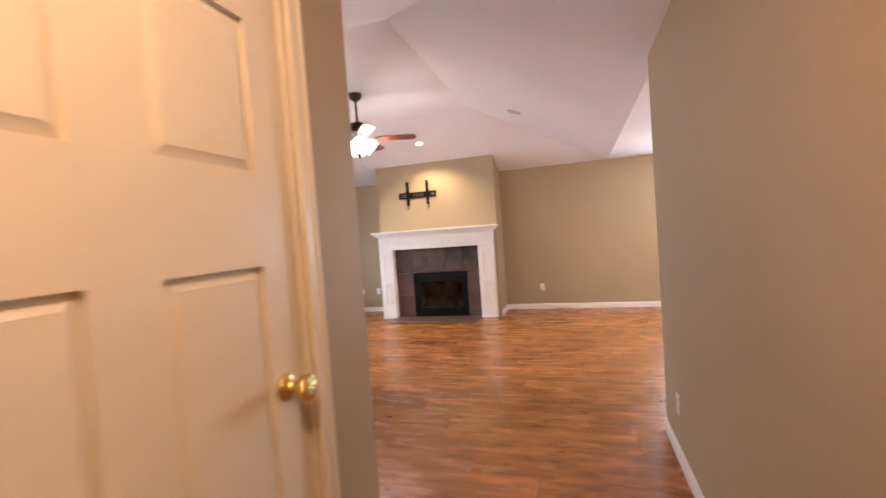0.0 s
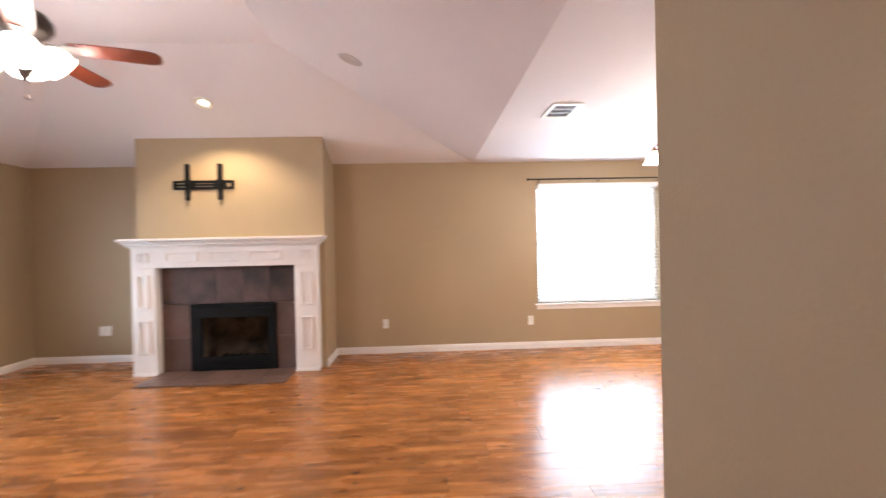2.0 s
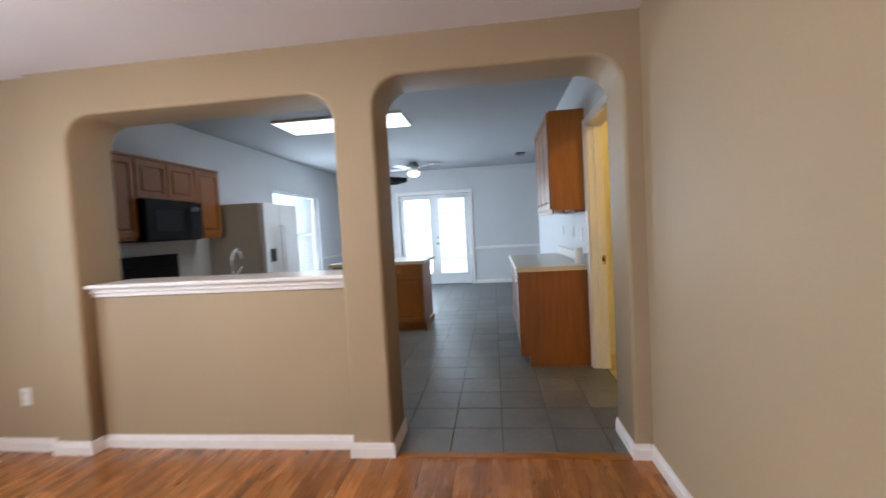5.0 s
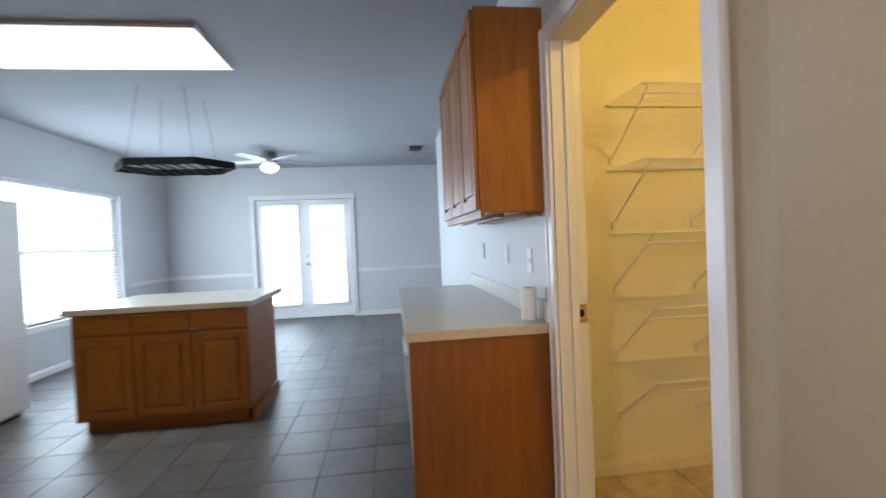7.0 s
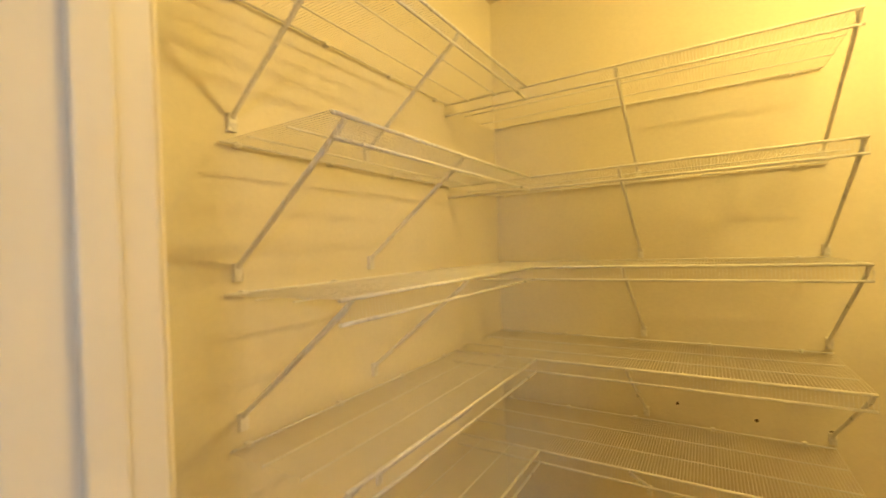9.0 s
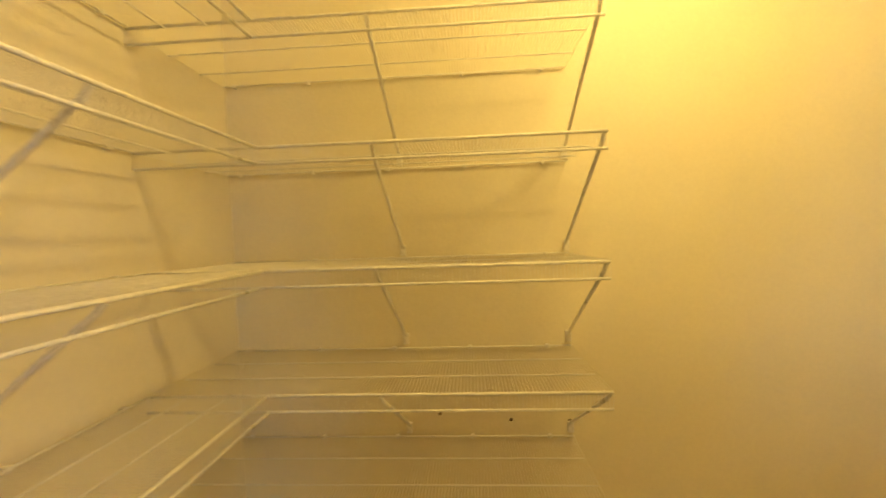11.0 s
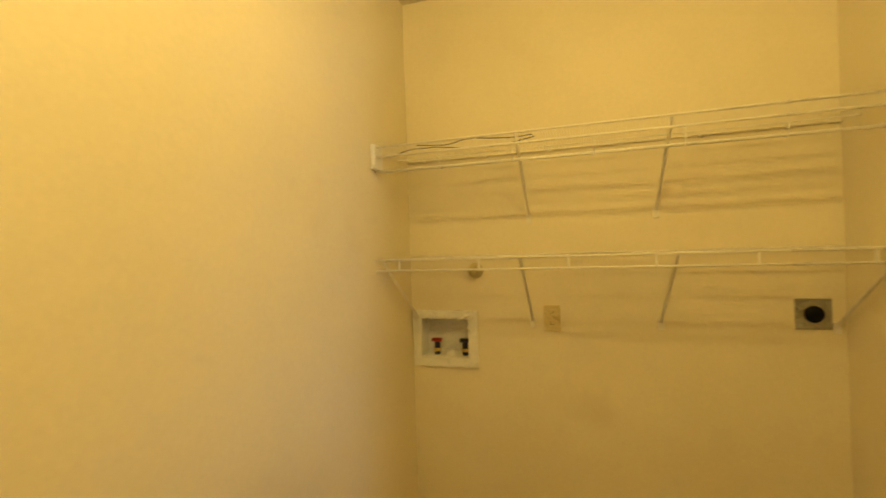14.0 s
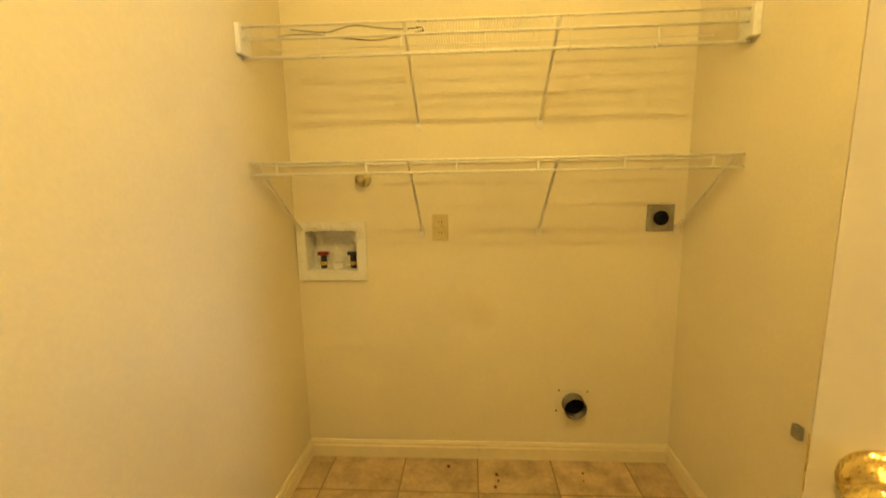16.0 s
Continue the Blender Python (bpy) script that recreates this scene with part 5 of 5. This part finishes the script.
for i, (x, y) in enumerate(((3.47, 2.76), (3.52, 2.98), (3.56, 2.985), (3.60, 2.97), (3.55, 3.36), (3.50, 3.37))):
    bm = bmesh.new()
    bmesh.ops.create_icosphere(bm, subdivisions=1, radius=0.004 + 0.007 * random.random())
    for v in bm.verts:
        v.co = Vector((x, y, 0.003)) + Vector((v.co.x * (1 + 0.5 * random.random()), v.co.y, v.co.z * 0.25))
    solo("debris_crumb", bm, DIRT, "dark crumb of debris on the vinyl floor", "debris", "floor debris")
ll = thing("laundry_ceiling_light", (5.12, 3.0, 2.56), "plain ceiling lamp holder with a bare bulb", "ceiling light")
part("holder", turned([(0, 2.619), (0.06, 2.619), (0.058, 2.60), (0.03, 2.58), (0.022, 2.56), (0, 2.56)], T((5.12, 3.0, 0)), 20), WHITE, ll, smooth=True)

hl = thing("hall_ceiling_light", (0.95, 1.0, 2.33), "plain white ceiling lamp holder in the hall", "ceiling light")
part("holder", turned([(0, 2.384), (0.06, 2.384), (0.058, 2.37), (0.03, 2.345), (0, 2.335)], T((0.95, 1.0, 0)), 20), WHITE, hl, smooth=True)

# ---- floors, piece by piece ----
nt = PLANK.node_tree
pb = nt.nodes["Principled BSDF"]
co = nt.nodes.new("ShaderNodeTexCoord")
inf = nt.nodes.new("ShaderNodeObjectInfo")
cx = nt.nodes.new("ShaderNodeCombineXYZ")
nt.links.new(inf.outputs["Random"], cx.inputs[0])
ad = nt.nodes.new("ShaderNodeVectorMath")
ad.operation = "MULTIPLY_ADD"
ad.inputs[1].default_value = (29.0, 0, 0)
nt.links.new(cx.outputs[0], ad.inputs[0])
nt.links.new(co.outputs["Object"], ad.inputs[2])
br = nt.nodes.new("ShaderNodeTexBrick")
br.inputs["Color1"].default_value, br.inputs["Color2"].default_value, br.inputs["Mortar"].default_value = (0.68, 0.63, 0.58, 1), (1.20, 1.18, 1.14, 1), (0.62, 0.56, 0.52, 1)
br.inputs["Scale"].default_value, br.inputs["Mortar Size"].default_value = 1.0, 0.0012
br.inputs["Brick Width"].default_value, br.inputs["Row Height"].default_value = 0.46, 0.065
nt.links.new(ad.outputs[0], br.inputs["Vector"])
mu = nt.nodes.new("ShaderNodeVectorMath")
mu.operation = "MULTIPLY"
old = pb.inputs["Base Color"].links[0].from_socket
nt.links.new(old, mu.inputs[0])
nt.links.new(br.outputs["Color"], mu.inputs[1])
nt.links.new(mu.outputs[0], pb.inputs["Base Color"])


kn = nt.nodes.new("ShaderNodeTexNoise")
kn.inputs["Scale"].default_value, kn.inputs["Detail"].default_value = 13.0, 1.5
ks = nt.nodes.new("ShaderNodeMapping")
ks.inputs["Scale"].default_value = (0.6, 1.15, 1)
nt.links.new(ad.outputs[0], ks.inputs[0])
nt.links.new(ks.outputs[0], kn.inputs["Vector"])
kr = nt.nodes.new("ShaderNodeMapRange")
kr.inputs[1].default_value, kr.inputs[2].default_value = 0.66, 0.76
nt.links.new(kn.outputs[0], kr.inputs[0])
km = nt.nodes.new("ShaderNodeMix")
km.data_type = "RGBA"
nt.links.new(kr.outputs[0], km.inputs[0])
nt.links.new(mu.outputs[0], km.inputs[6])
km.inputs[7].default_value = (0.075, 0.026, 0.011, 1)
nt.links.new(km.outputs[2], pb.inputs["Base Color"])

def piece(lx, ly, h, mat, name):
    """A flat piece with chamfered top edges, its top at z = 0."""
    c = 0.0008
    bm = bmesh.new()
    rings = [[bm.verts.new((sx * (lx / 2 - i), sy * (ly / 2 - i), z)) for sx, sy in ((-1, -1), (1, -1), (1, 1), (-1, 1))] for i, z in ((0, -h), (0, -c), (c, 0))]
    for a, b in zip(rings, rings[1:]):
        for k in range(4):
            bm.faces.new((a[k], a[(k + 1) % 4], b[(k + 1) % 4], b[k]))
    bm.faces.new(rings[-1])
    return finish(name, bm, mat)


floor = setting("floor_living", B(((XW - 0.1, 2.2, -0.10), (4.80, YN + 0.1, -0.010)), ((0.3, -0.75, -0.10), (1.6, 2.2, -0.010))), SUBFLOOR)
PW, PL = 0.195, 1.25
shared = {}
rng = random.Random(4)
y = -0.72
while y < YN:
    xa, xb = (0.30, 1.60) if y + PW / 2 < 2.25 else ((XW, 1.60) if y + PW < 4.03 else (XW, 4.80 if y < 5.5 else 4.884))
    x = xa - rng.random() * PL
    while x < xb:
        a, b = max(x, xa), min(x + PL, xb)
        if b - a > 0.03:
            key = round(b - a, 3)
            if key not in shared:
                shared[key] = piece(key - 0.0006, PW - 0.0006, 0.009, PLANK, "plank")
            p = new("plank", shared[key])
            p.location = ((a + b) / 2, y + PW / 2, 0)
            p.parent = floor
        x += PL
    y += PW

kfloor = setting("floor_kitchen", B(((4.80, 3.9, -0.10), (12.7, 8.6, -0.004)), ((10.4, 3.2, -0.10), (12.7, 3.9, -0.004))), GROUT)
TW = 0.31
kt = piece(TW - 0.006, TW - 0.006, 0.006, SLATE, "tile")
far = bmesh.new()
for i in range(26):
    for j in range(17):
        x, y = 4.835 + TW * (i + 0.5), 3.32 + TW * (j + 0.5)
        if x > 12.5 or y > 8.5 or (y < 4.0 and x < 10.5) or (y > 5.5 and x < 5.1):
            continue
        if x < 10.3:
            p = new("tile", kt)
            p.location = (x, y, 0.002)
            p.parent = kfloor
        else:
            h = TW / 2 - 0.003
            vs = [far.verts.new((x + sx * h, y + sy * h, 0.002)) for sx, sy in ((-1, -1), (1, -1), (1, 1), (-1, 1))]
            far.faces.new(vs)
far_tiles = new("far_tiles", finish("far_tiles", far, SLATE))
far_tiles.parent = kfloor
tagged(far_tiles, kind="stuff")

lfloor = setting("floor_laundry", B(((3.2, 1.9, -0.10), (6.9, 3.9, -0.0015))), VINYL_LINE)
vt = piece(0.345 - 0.008, 0.345 - 0.008, 0.003, VINYL, "tile")
for i in range(11):
    for j in range(6):
        x, y = 3.29 + 0.345 * (i + 0.5), 1.86 + 0.345 * (j + 0.5)
        if x < 6.8 and y < 3.9:
            p = new("tile", vt)
            p.location = (x, y, 0)
            p.parent = lfloor
